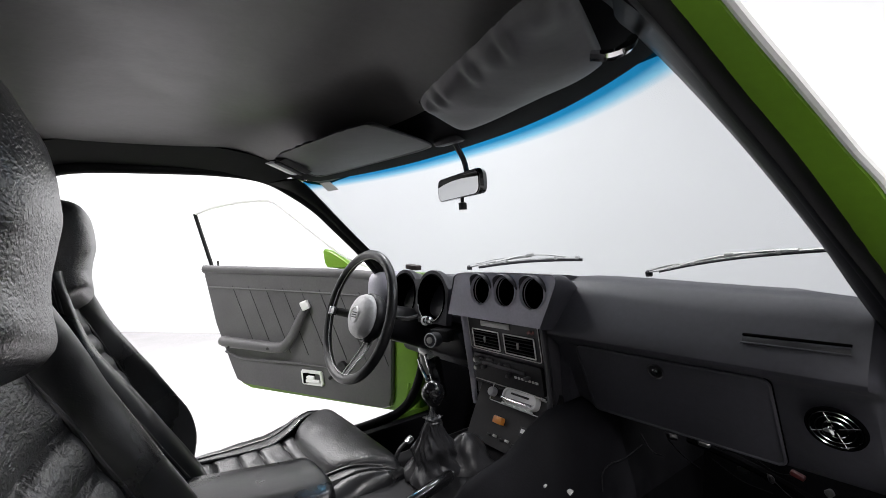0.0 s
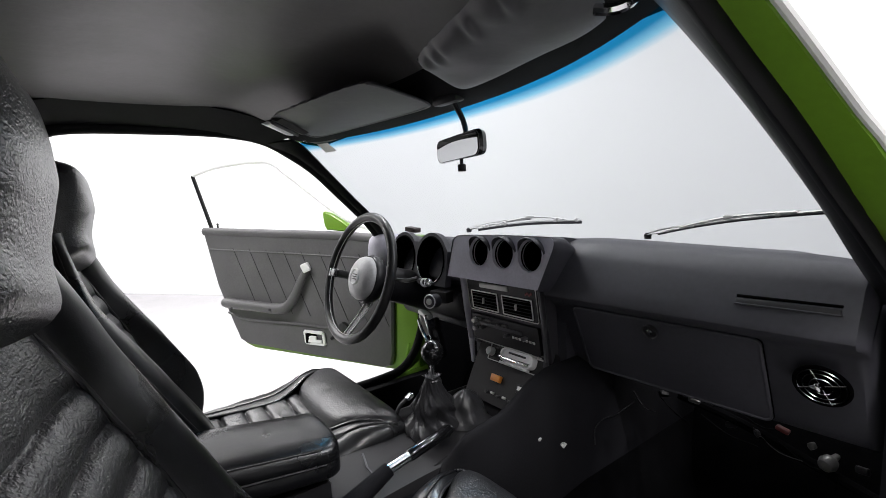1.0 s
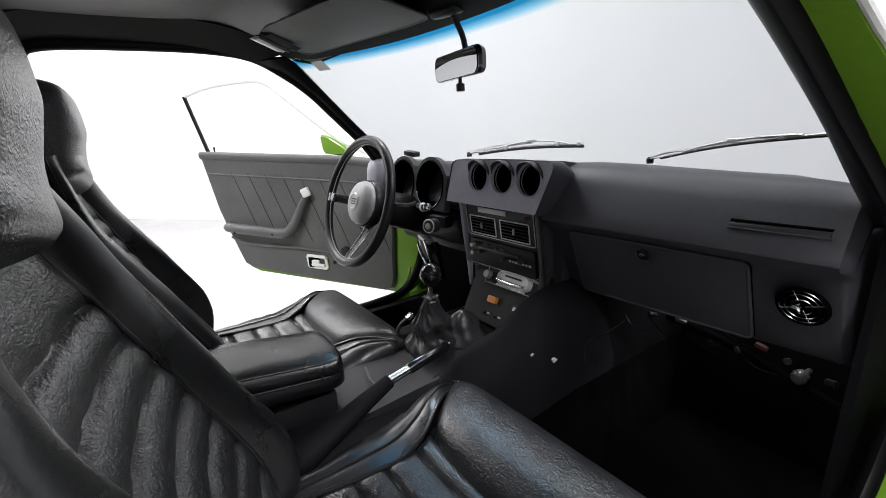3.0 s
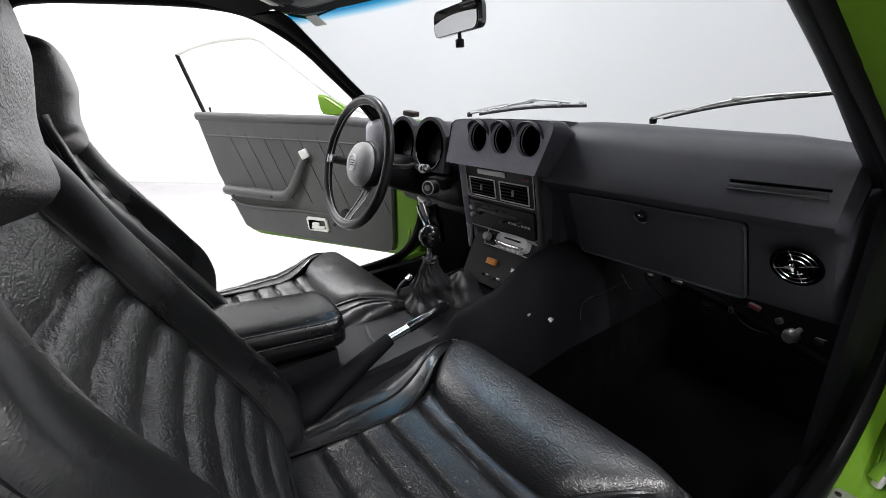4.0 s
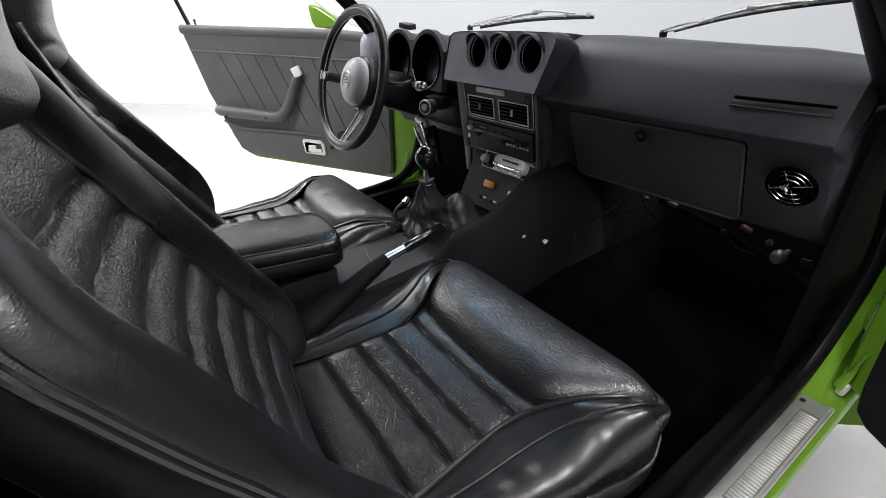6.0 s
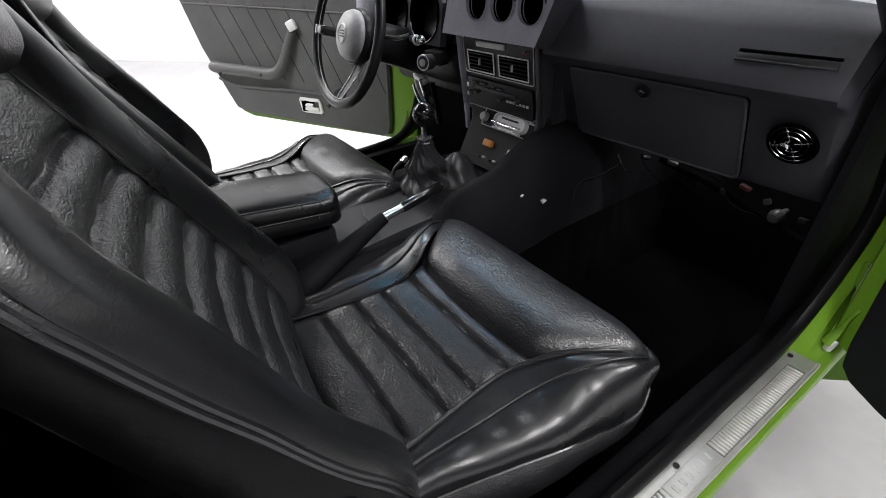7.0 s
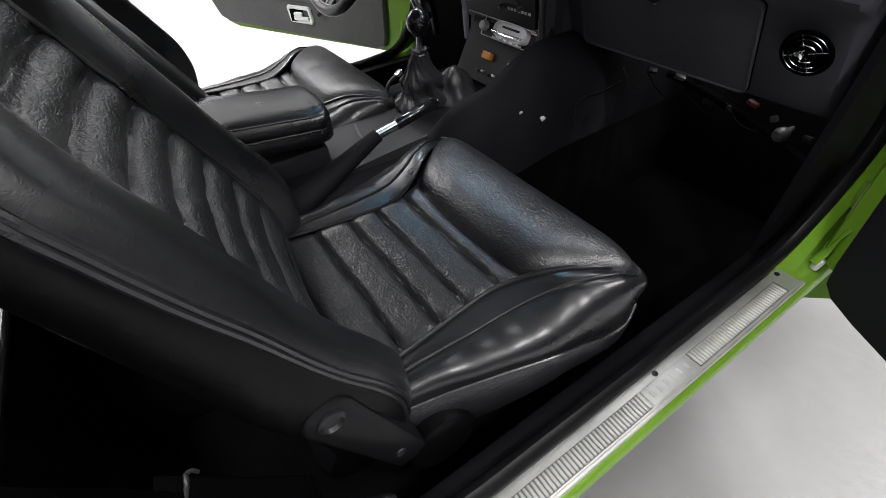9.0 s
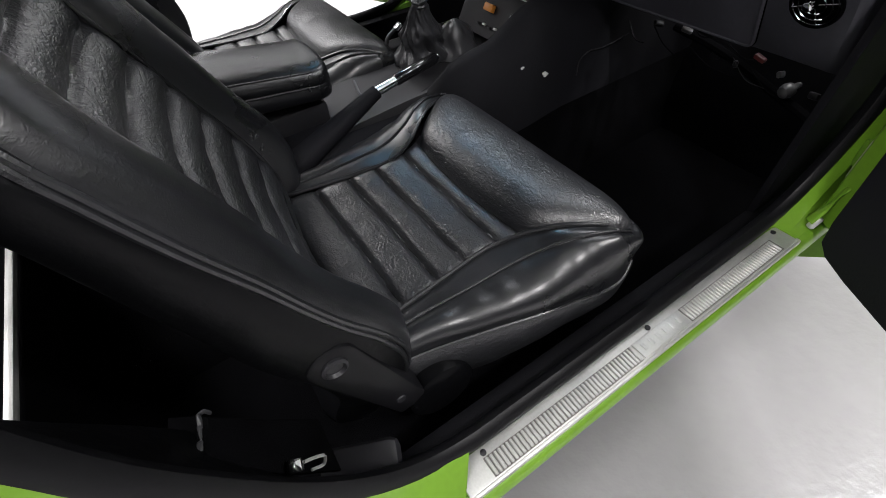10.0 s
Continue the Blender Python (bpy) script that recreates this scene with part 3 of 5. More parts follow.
# ---- mirror and visors ----
def rear_view_mirror():
    r = thing("rear_view_mirror", (0.06, -0.2, 1.25), "black framed interior mirror on a short stalk", "mirror")
    c = V(0.050, -0.208, 1.161)
    m = Matrix.Translation(c) @ pose(0, 0, 0, 0.8, 0, -8)
    def oval(y, g):
        return [m @ V(sx, y, sz) for sx, sz in rounded(-0.092 * g, -0.0255 * g, 0.092 * g, 0.0255 * g, 0.017 * g)]
    part("housing", loft([oval(-0.010, 0.98), oval(-0.004, 1.02), oval(0.008, 0.95), oval(0.015, 0.7)]), GLOSS, r, "glossy black mirror housing")
    bm = bmesh.new()
    bm.faces.new([bm.verts.new(p) for p in oval(-0.0115, 0.93)])
    mm = bpy.data.materials.new("mirror_glass")
    mm.use_nodes = True
    mm.node_tree.nodes["Principled BSDF"].inputs["Metallic"].default_value = 1
    mm.node_tree.nodes["Principled BSDF"].inputs["Roughness"].default_value = 0.02
    mm.node_tree.nodes["Principled BSDF"].inputs["Base Color"].default_value = (0.85, 0.87, 0.88, 1)
    part("mirror_glass", bm, mm, r, "mirror glass")
    part("stalk", sweep(spline([c + V(0, 0.02, 0.01), c + V(-0.01, 0.02, 0.055), V(0.045, -0.215, 1.255)], 10), 0.006, 8), PLASTIC, r)
    part("mount", box((0.04, -0.225, 1.262), (0.07, 0.035, 0.022), 0.008, (10, 0, 10)), PLASTIC, r)
    part("dip_lever", lathe([(0.004, -0.05), (0.009, -0.05), (0.009, -0.036), (0.004, -0.034), (0.004, -0.02)], Matrix.Translation(c), 10), PLASTIC, r, "black dip lever knob")


rear_view_mirror()


def sun_visor(corners, bulge, name_label):
    """corners: hinge end, hinge other end, free other end, free end."""
    a, b, c, d = [V(*p) for p in corners]
    v = thing("sun_visor", tuple(a), name_label, "sun visor", "sun visors")
    n = (b - a).cross(d - a).normalized()

    def edge(u, w):
        # corners drawn in to a rounded outline
        k = 0.06 * (abs(2 * u - 1) ** 6) * (abs(2 * w - 1) ** 4)
        return a.lerp(b, u + (0.5 - u) * k).lerp(d.lerp(c, u + (0.5 - u) * k), w + (0.5 - w) * k * 2)

    def f(u, w):
        p = edge(u, w)
        puff = (1 - abs(2 * u - 1) ** 6) ** 0.5 * (1 - abs(2 * w - 1) ** 4) ** 0.5
        rip = 0.0030 * math.sin(u * 46 + 5 * noise.noise(Vector((u * 6, 2, 0)))) * math.exp(-((w - 0.12) / 0.10) ** 2) + lumps(p, 12, 0.0035) * puff
        return p + n * (bulge * puff + rip * (1 if bulge > 0 else -1))
    bm = surface(f, 90, 30)
    bm2 = surface(lambda u, w: edge(u, w) - n * 0.006 * math.copysign(1, bulge) * math.sin(math.pi * u) ** 0.4 * math.sin(math.pi * w) ** 0.5, 12, 6)
    part("pad", join(bm, bm2), VISOR, v, "creased black vinyl visor pad", angle=80)
    part("edge_piping", sweep([edge(0.01, 0.02 + 0.96 * k / 16) for k in range(17)] + [edge(0.01 + 0.98 * k / 24, 0.985) for k in range(1, 24)] + [edge(0.99, 0.98 - 0.96 * k / 16) for k in range(17)], 0.0028, 6), VISOR, v, "stitched vinyl edge")
    return v


sun_visor(((0.260, -0.450, 1.248), (0.585, -0.520, 1.250), (0.488, -0.318, 1.243), (0.148, -0.272, 1.249)), -0.014, "black vinyl sun visor folded up against the headliner")
sun_visor(((0.085, -0.437, 1.266), (-0.295, -0.507, 1.272), (-0.505, -0.318, 1.262), (0.000, -0.222, 1.257)), -0.014, "black vinyl sun visor with a mirror clip")
vc = thing("visor_clip", (-0.37, -0.44, 1.27), "grey clip with a silver plate on the sun visor", "clip")
part("clip_body", sweep([(-0.285, -0.487, 1.268), (-0.368, -0.397, 1.253)], (0.016, 0.006), 4), PLASTIC, vc, angle=20)
part("clip_plate", sweep([(-0.318, -0.500, 1.264), (-0.392, -0.420, 1.252)], (0.017, 0.004), 4), BRIGHT, vc, "silver plate", angle=20)
part("clip_bracket", sweep([(-0.300, -0.494, 1.262), (-0.376, -0.410, 1.248)], (0.004, 0.004), 6), PLASTIC_GREY, vc, "grey bracket rod")
hk = thing("visor_hook", (-0.53, -0.334, 1.266), "bent chrome visor hook at the roof rail", "hook", "visor hooks")
part("hook", sweep(spline([(-0.515, -0.352, 1.270), (-0.535, -0.340, 1.262), (-0.545, -0.322, 1.262), (-0.540, -0.312, 1.272)], 12), 0.005, 8), CHROME, hk)
clip = thing("visor_hook", (0.60, -0.40, 1.25), "bent chrome visor hook at the roof rail", "hook", "visor hooks")
part("hook", sweep(spline([(0.512, -0.385, 1.232), (0.530, -0.378, 1.227), (0.541, -0.366, 1.233), (0.540, -0.352, 1.245)], 14), (0.006, 0.006), 8), CHROME, clip)


# ---- dashboard ----
def dashboard():
    d = thing("dashboard", (0, 0.1, 0.8), "black padded vinyl dashboard with round gauge pods", "dashboard")

    def profile(x):
        e = smooth_step(0.56, 0.70, abs(x))
        back = 0.40 - 0.36 * (abs(x) / 0.70) ** 2.4
        pts = [(back, 0.86), (back - 0.04, 0.896 - 0.01 * e), (min(0.17, back - 0.06), 0.922 - 0.012 * e), (0.075, 0.929 - 0.014 * e), (0.035, 0.921 - 0.014 * e), (0.010, 0.895 - 0.006 * e),
               (-0.018, 0.850), (-0.031, 0.830), (-0.032, 0.822), (-0.027, 0.814), (-0.008, 0.803), (0.004, 0.79), (0.030, 0.72), (0.055, 0.652), (0.066, 0.640), (0.10, 0.640), (0.16, 0.70)]
        lift = 0.013 * (1 - smooth_step(0.12, 0.52, abs(x)))
        return [V(x, y, z + (lift if z > 0.885 else 0)) for y, z in pts]
    part("upper_pad", loft([profile(x) for x in (0.105, 0.12, 0.16, 0.25, 0.35, 0.45, 0.52, 0.58, 0.61, 0.635, 0.645)] + [[p + V(0.008, 0.010, -0.004) for p in profile(0.645)], [p + V(0.011, 0.022, -0.008) for p in profile(0.645)]]), DASH, d, "black padded passenger dash", angle=35)
    part("driver_pad", loft([profile(x) for x in (-0.70, -0.66, -0.58, -0.45, -0.35, -0.25, -0.215)]), DASH, d, angle=35)
    # middle, behind the gauges and the stack
    part("middle_pad", loft([[V(x, y, z) for y, z in ((0.40, 0.86), (0.30, 0.905), (0.10, 0.938), (0.03, 0.950), (0.02, 0.93), (0.02, 0.60), (0.2, 0.6))] for x in (-0.22, 0.0, 0.12)]), DASH, d, angle=35)
    # slot for the grab handle
    part("slot_frame", box((0.5605, -0.0072, 0.8672), (0.132, 0.003, 0.0045), 0.0008, (-32, 0, 1)), DARK, d, "narrow dark slot in the pad")
    part("slot_recess", box((0.5605, -0.0128, 0.8600), (0.130, 0.002, 0.009), 0.0006, (-32, 0, 1)), PLASTIC, d, "dull recess under the slot")
    part("slot_lip", box((0.5605, -0.0152, 0.8562), (0.134, 0.003, 0.003), 0.001, (-32, 0, 1)), DASH, d)
    # glovebox lid lies on the lower face
    ang = math.degrees(math.atan2(0.051, 0.138))
    m = pose(0, 0.004 - 0.011, 0.79, 0, 0, 0) @ pose(0, 0, 0, ang, 0, 0)
    lid = part("glovebox_lid", plate(rounded(0.165, -0.155, 0.528, 0.010, 0.012), [], 0.006, m), DASH, d, "black vinyl glovebox lid with a lock")
    part("lid_edge", sweep([m @ V(x, 0.0015, z) for x, z in rounded(0.167, -0.153, 0.526, 0.008, 0.012)], 0.0032, 8, closed=True, up=(0, 1, 0.1)), DASH, lid)
    part("lock_recess", lathe([(0.013, 0.002), (0.015, 0.004), (0.015, -0.002), (0.011, -0.002), (0.010, 0.002)], m @ pose(0.343, -0.001, -0.014, 90, 0, 0), 18), PLASTIC, lid)
    part("lock", lathe([(0.006, 0.002), (0.006, 0.005), (0.004, 0.006)], m @ pose(0.343, 0.0, -0.014, 90, 0, 0), 14), CHROME, lid, "small chrome lock")
    part("lid_shadow_gap", plate(rounded(0.1635, -0.157, 0.5295, 0.0122, 0.013), [], 0.002, m @ pose(0, 0.0045, 0)), DARK, d)
    # round vent
    mv = m @ pose(0.601, -0.004, -0.048, 90, 0, 0) @ Matrix.Scale(0.82, 4)
    vent = part("round_vent", lathe([(0.044, 0.000), (0.043, 0.004), (0.040, 0.005), (0.037, -0.004), (0.0, -0.006)], mv, 36), DARK, d, "round black dash vent with bright rings")
    for r in (0.0365, 0.0275, 0.0170):
        part("vent_ring", ring(r, 0.0014, mv @ pose(0, 0, 0.004), 36, 6), CHROME, vent, "thin bright ring")
    for a in (20, 110, 200, 290):
        part("vent_spoke", sweep([mv @ pose(0, 0, 0.004, 0, 0, a) @ V(0.006, 0, 0), mv @ pose(0, 0, 0.004, 0, 0, a) @ V(0.038, 0, 0)], 0.0011, 6), CHROME, vent)
    part("vent_knob", lathe([(0.004, 0.0), (0.004, 0.010), (0.0085, 0.012), (0.0085, 0.018), (0.006, 0.020)], mv @ pose(-0.006, 0.003, 0), 16), CHROME, vent, "chrome vent knob")

    # gauge pods
    mg = pose(0, -0.060, 0.915, -8, 0, 0)
    gx = (-0.086, 0.004, 0.094)
    crest = [(0.150 - 0.0155 * k, 0.0425 + 0.0020 * math.sin(math.pi * k / 20)) for k in range(21)]
    outline = [(0.122, -0.076), (0.146, -0.012), (0.160, 0.028), (0.158, 0.037)] + crest + [(-0.184, 0.040), (-0.200, 0.030), (-0.222, -0.074)]
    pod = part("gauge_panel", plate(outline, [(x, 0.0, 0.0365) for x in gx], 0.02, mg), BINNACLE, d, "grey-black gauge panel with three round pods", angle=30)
    for x in gx:
        part("pod_tube", loft([[mg @ V(x + r * math.cos(2 * math.pi * i / 28), y, r * math.sin(2 * math.pi * i / 28)) for i in range(28)] for r, y in ((0.0350, 0.004), (0.0335, 0.074))], cap=False), DARK, pod, "black gauge tube")
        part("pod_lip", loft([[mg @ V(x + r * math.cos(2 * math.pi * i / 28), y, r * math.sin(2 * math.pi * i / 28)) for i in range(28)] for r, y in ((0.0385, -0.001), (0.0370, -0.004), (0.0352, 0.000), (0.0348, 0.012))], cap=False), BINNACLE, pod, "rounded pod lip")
        part("gauge_face", lathe([(0.0335, 0.0), (0.032, 0.001)], mg @ pose(x, 0.073, 0, 90, 0, 0), 24), DARK, pod, "dark gauge face")
        part("needle", box(tuple(mg @ V(x + 0.006, 0.070, 0.004)), (0.022, 0.001, 0.0015), 0, (0, 35, 0)), WHITE, pod)
        # each pod has a short brow over its upper half
        brow = []
        for r, y in ((0.0390, -0.002), (0.0384, -0.016), (0.0400, -0.018), (0.0425, -0.014), (0.0435, 0.002)):
            brow.append([mg @ V(x + r * math.cos(radians(a)), 0.002 + (y - 0.002) * smooth_step(-5, 60, 90 - abs(a - 90)), r * math.sin(radians(a))) for a in range(-5, 186, 10)])
        part("pod_brow", loft(brow, cap=False, closed=False), DASH, pod, "soft dark brow over the pod", angle=70)
    # the pods run forward into the pad
    rim_line = [(0.120, -0.078), (0.147, -0.012), (0.158, 0.015), (0.161, 0.029), (0.158, 0.038)] + crest + [(-0.184, 0.040), (-0.202, 0.030), (-0.212, -0.02), (-0.224, -0.076)]
    rows = []
    for y, k in ((0.018, 0.0), (0.004, 0.0), (-0.002, -0.04), (0.004, -0.10), (0.02, -0.14), (0.045, 0.0), (0.08, 0.35), (0.12, 0.75), (0.16, 1.1)):
        row = []
        for x, z in rim_line:
            flat = 0.020 - 0.9 * max(0.0, abs(x + 0.04) - 0.16) * max(0.0, k)
            zz = z + (min(z, flat) - z) * max(0.0, k) - 0.030 * max(0.0, k) ** 2 * (1 if z > -0.05 else 0)
            out = -0.018 * min(0.0, k)
            row.append(mg @ V(x + out * (1 if x > 0.11 else -0.6 if x < -0.18 else 0) - 0.020 * max(0.0, k) * (1 if x > 0.115 else 0), y, zz + out * (1 if z > 0.02 else 0)))
        rows.append(row)
    part("pod_fairing", loft(rows, cap=False, closed=False), DASH, pod, "soft grey-black hood over the pods", angle=75)

    # driver's cluster
    mc = pose(0, -0.055, 0.878, -8, 0, 0)
    cx = (-0.490, -0.328)
    top = []
    for x in cx:
        top += [(x + 0.086 * math.cos(radians(a)), 0.002 + 0.082 * math.sin(radians(a))) for a in range(40, 141, 10)]
    top = sorted(top, key=lambda p: -p[0])
    cl = part("instrument_panel", plate([(-0.245, -0.075), (-0.242, 0.03)] + top + [(-0.575, 0.03), (-0.58, -0.075)], [(x, 0, 0.071) for x in cx], 0.02, mc), DASH, d, "grey-black instrument panel with two large round gauges", angle=30)
    for x in cx:
        part("gauge_tube", loft([[mc @ V(x + r * math.cos(2 * math.pi * i / 32), y, r * math.sin(2 * math.pi * i / 32)) for i in range(32)] for r, y in ((0.074, 0.0), (0.0715, -0.004), (0.069, 0.0), (0.062, 0.07))], cap=False), DARK, cl, "black gauge tube")
        part("gauge_face", lathe([(0.062, 0.0), (0.060, 0.001)], mc @ pose(x, 0.069, 0, 90, 0, 0), 28), DARK, cl, "dark gauge face")
        part("gauge_rim", sweep([mc @ V(x + 0.071 * math.cos(radians(a)), -0.003, 0.071 * math.sin(radians(a))) for a in range(200, 341, 7)], 0.0016, 6), CHROME, cl, "bright lower gauge rim")
        part("cluster_hood", loft([[mc @ V(x + r * math.cos(radians(a)), y, -0.03 * (y / 0.2) + r * 0.96 * math.sin(radians(a))) for a in range(10, 171, 10)] for y, r in ((0.0, 0.085), (-0.012, 0.082), (0.05, 0.085), (0.13, 0.07), (0.22, 0.045))][:1] + [[mc @ V(x + r * math.cos(radians(a)), y, -0.03 * (y / 0.2) + r * 0.96 * math.sin(radians(a))) for a in range(10, 171, 10)] for y, r in ((0.05, 0.085), (0.13, 0.07), (0.22, 0.045))], cap=False, closed=False), DASH, cl, angle=60)
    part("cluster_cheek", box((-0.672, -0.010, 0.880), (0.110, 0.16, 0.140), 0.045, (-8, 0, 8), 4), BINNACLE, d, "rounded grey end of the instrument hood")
    part("cluster_body", box((-0.41, 0.115, 0.865), (0.33, 0.17, 0.12), 0.03), DASH, d)
    part("lower_cover", box((-0.43, 0.03, 0.76), (0.44, 0.14, 0.10), 0.02, (20, 0, 0)), PLASTIC, d, "black lower dash cover")

    # centre stack
    ms = pose(-0.056, -0.020, 0.743, 6, 0, 0)
    part("stack_body", loft([[ms @ V(x, y, z) for x, z in rounded(-w, z0, w, 0.102, 0.012)] for y, w, z0 in ((0.008, 0.150, -0.105), (0.06, 0.150, -0.105), (0.2, 0.15, -0.105))]), PLASTIC_GREY, d, "charcoal plastic centre stack", angle=35)
    stack = part("vent_panel", plate(rounded(-0.132, 0.0, 0.132, 0.092, 0.008), [], 0.008, ms), PLASTIC, d, "glossy black vent panel")
    for x in (-0.062, 0.062):
        part("vent_frame", join(*[sweep([ms @ V(x + a, -0.002, b), ms @ V(x + c, -0.002, e)], 0.0018, 6) for a, b, c, e in ((-0.052, 0.008, 0.052, 0.008), (0.052, 0.008, 0.052, 0.058), (0.052, 0.058, -0.052, 0.058), (-0.052, 0.058, -0.052, 0.008))]), STEEL, stack, "thin silver vent frame")
        part("vent_throat", box(tuple(ms @ V(x, -0.0006, 0.033)), (0.102, 0.002, 0.048), 0.0, (6, 0, 0)), DARK, stack)
        for k in range(5):
            part("vent_slat", box(tuple(ms @ V(x, 0.000, 0.016 + 0.009 * k)), (0.098, 0.006, 0.0022), 0.0005, (30, 0, 0)), PLASTIC, stack)
        part("vent_tab", box(tuple(ms @ V(x, -0.006, 0.034)), (0.003, 0.006, 0.016), 0.0008), STEEL, stack)
    part("panel_border", sweep([ms @ V(x, -0.0005, z) for x, z in rounded(-0.131, 0.001, 0.131, 0.091, 0.008)], 0.0014, 6, closed=True, up=(0, 1, 0.1)), STEEL, stack, "thin silver border")
    part("label_strip", box(tuple(ms @ V(-0.02, -0.0015, 0.077)), (0.11, 0.003, 0.014), 0.001, (6, 0, 0)), STEEL, stack, "dull silver label strip")
    part("red_script", join(*[box(tuple(ms @ V(0.098 + 0.006 * k, -0.0015, 0.071 + 0.003 * (k % 2))), (0.005, 0.002, 0.007), 0.0005, (6, 20, 0)) for k in range(4)]), RED, stack, "red emblem strokes")
    # heater slider panel
    heat = part("heater_panel", plate(rounded(-0.125, -0.085, 0.125, -0.012, 0.006), [], 0.01, ms @ pose(0, -0.002, 0)), PLASTIC, d, "black heater control panel")
    part("slider_track", box(tuple(ms @ V(-0.01, -0.004, -0.035)), (0.16, 0.003, 0.010), 0.001, (6, 0, 0)), PLASTIC_GREY, heat, "dull slider track")
    for x in (-0.075, 0.02, 0.085):
        part("slider_knob", box(tuple(ms @ V(x, -0.012, -0.05 + 0.1 * abs(x))), (0.012, 0.016, 0.008), 0.002, (6, 0, 0)), PLASTIC_GREY, heat)
    for k in range(7):
        part("legend_bar", box(tuple(ms @ V(0.035 + 0.012 * k, -0.003, -0.052)), (0.008, 0.002, 0.006), 0.0005, (6, 0, 0)), WHITE if k % 3 == 0 else STEEL, heat)
    for x, z, w in ((-0.09, -0.022, 0.022), (-0.052, -0.020, 0.026), (-0.015, -0.026, 0.012), (0.012, -0.024, 0.02)):
        part("heater_tab", box(tuple(ms @ V(x, -0.006, z)), (w, 0.006, 0.006), 0.0015, (6, 0, 0)), PLASTIC_GREY, heat, "dull grey control tab")
    part("fan_knob", lathe([(0.008, 0.0), (0.008, 0.010), (0.006, 0.013), (0.0, 0.013)], ms @ pose(-0.108, -0.004, -0.028, 90, 0, 0), 16), STEEL, heat, "silver fan knob")
    part("fan_knob", lathe([(0.007, 0.0), (0.007, 0.010), (0.005, 0.012), (0.0, 0.012)], ms @ pose(-0.112, -0.004, -0.052, 90, 0, 0), 16), STEEL, heat, "silver fan knob")
    part("panel_trim", sweep([ms @ V(-0.128, -0.003, -0.087), ms @ V(0.128, -0.003, -0.087)], 0.0015, 6), STEEL, heat, "thin silver trim")
    for x in (-0.148, 0.146):
        part("stack_cheek", sweep([ms @ V(x, 0.0, 0.10), ms @ V(x, 0.0, 0.0), ms @ V(x * 0.97, -0.003, -0.09), ms @ V(x * 0.93, -0.012, -0.16)], (0.006, 0.010), 8), BINNACLE if x < 0 else PLASTIC_GREY, d, "worn edge of the stack")
    return d


dashboard()


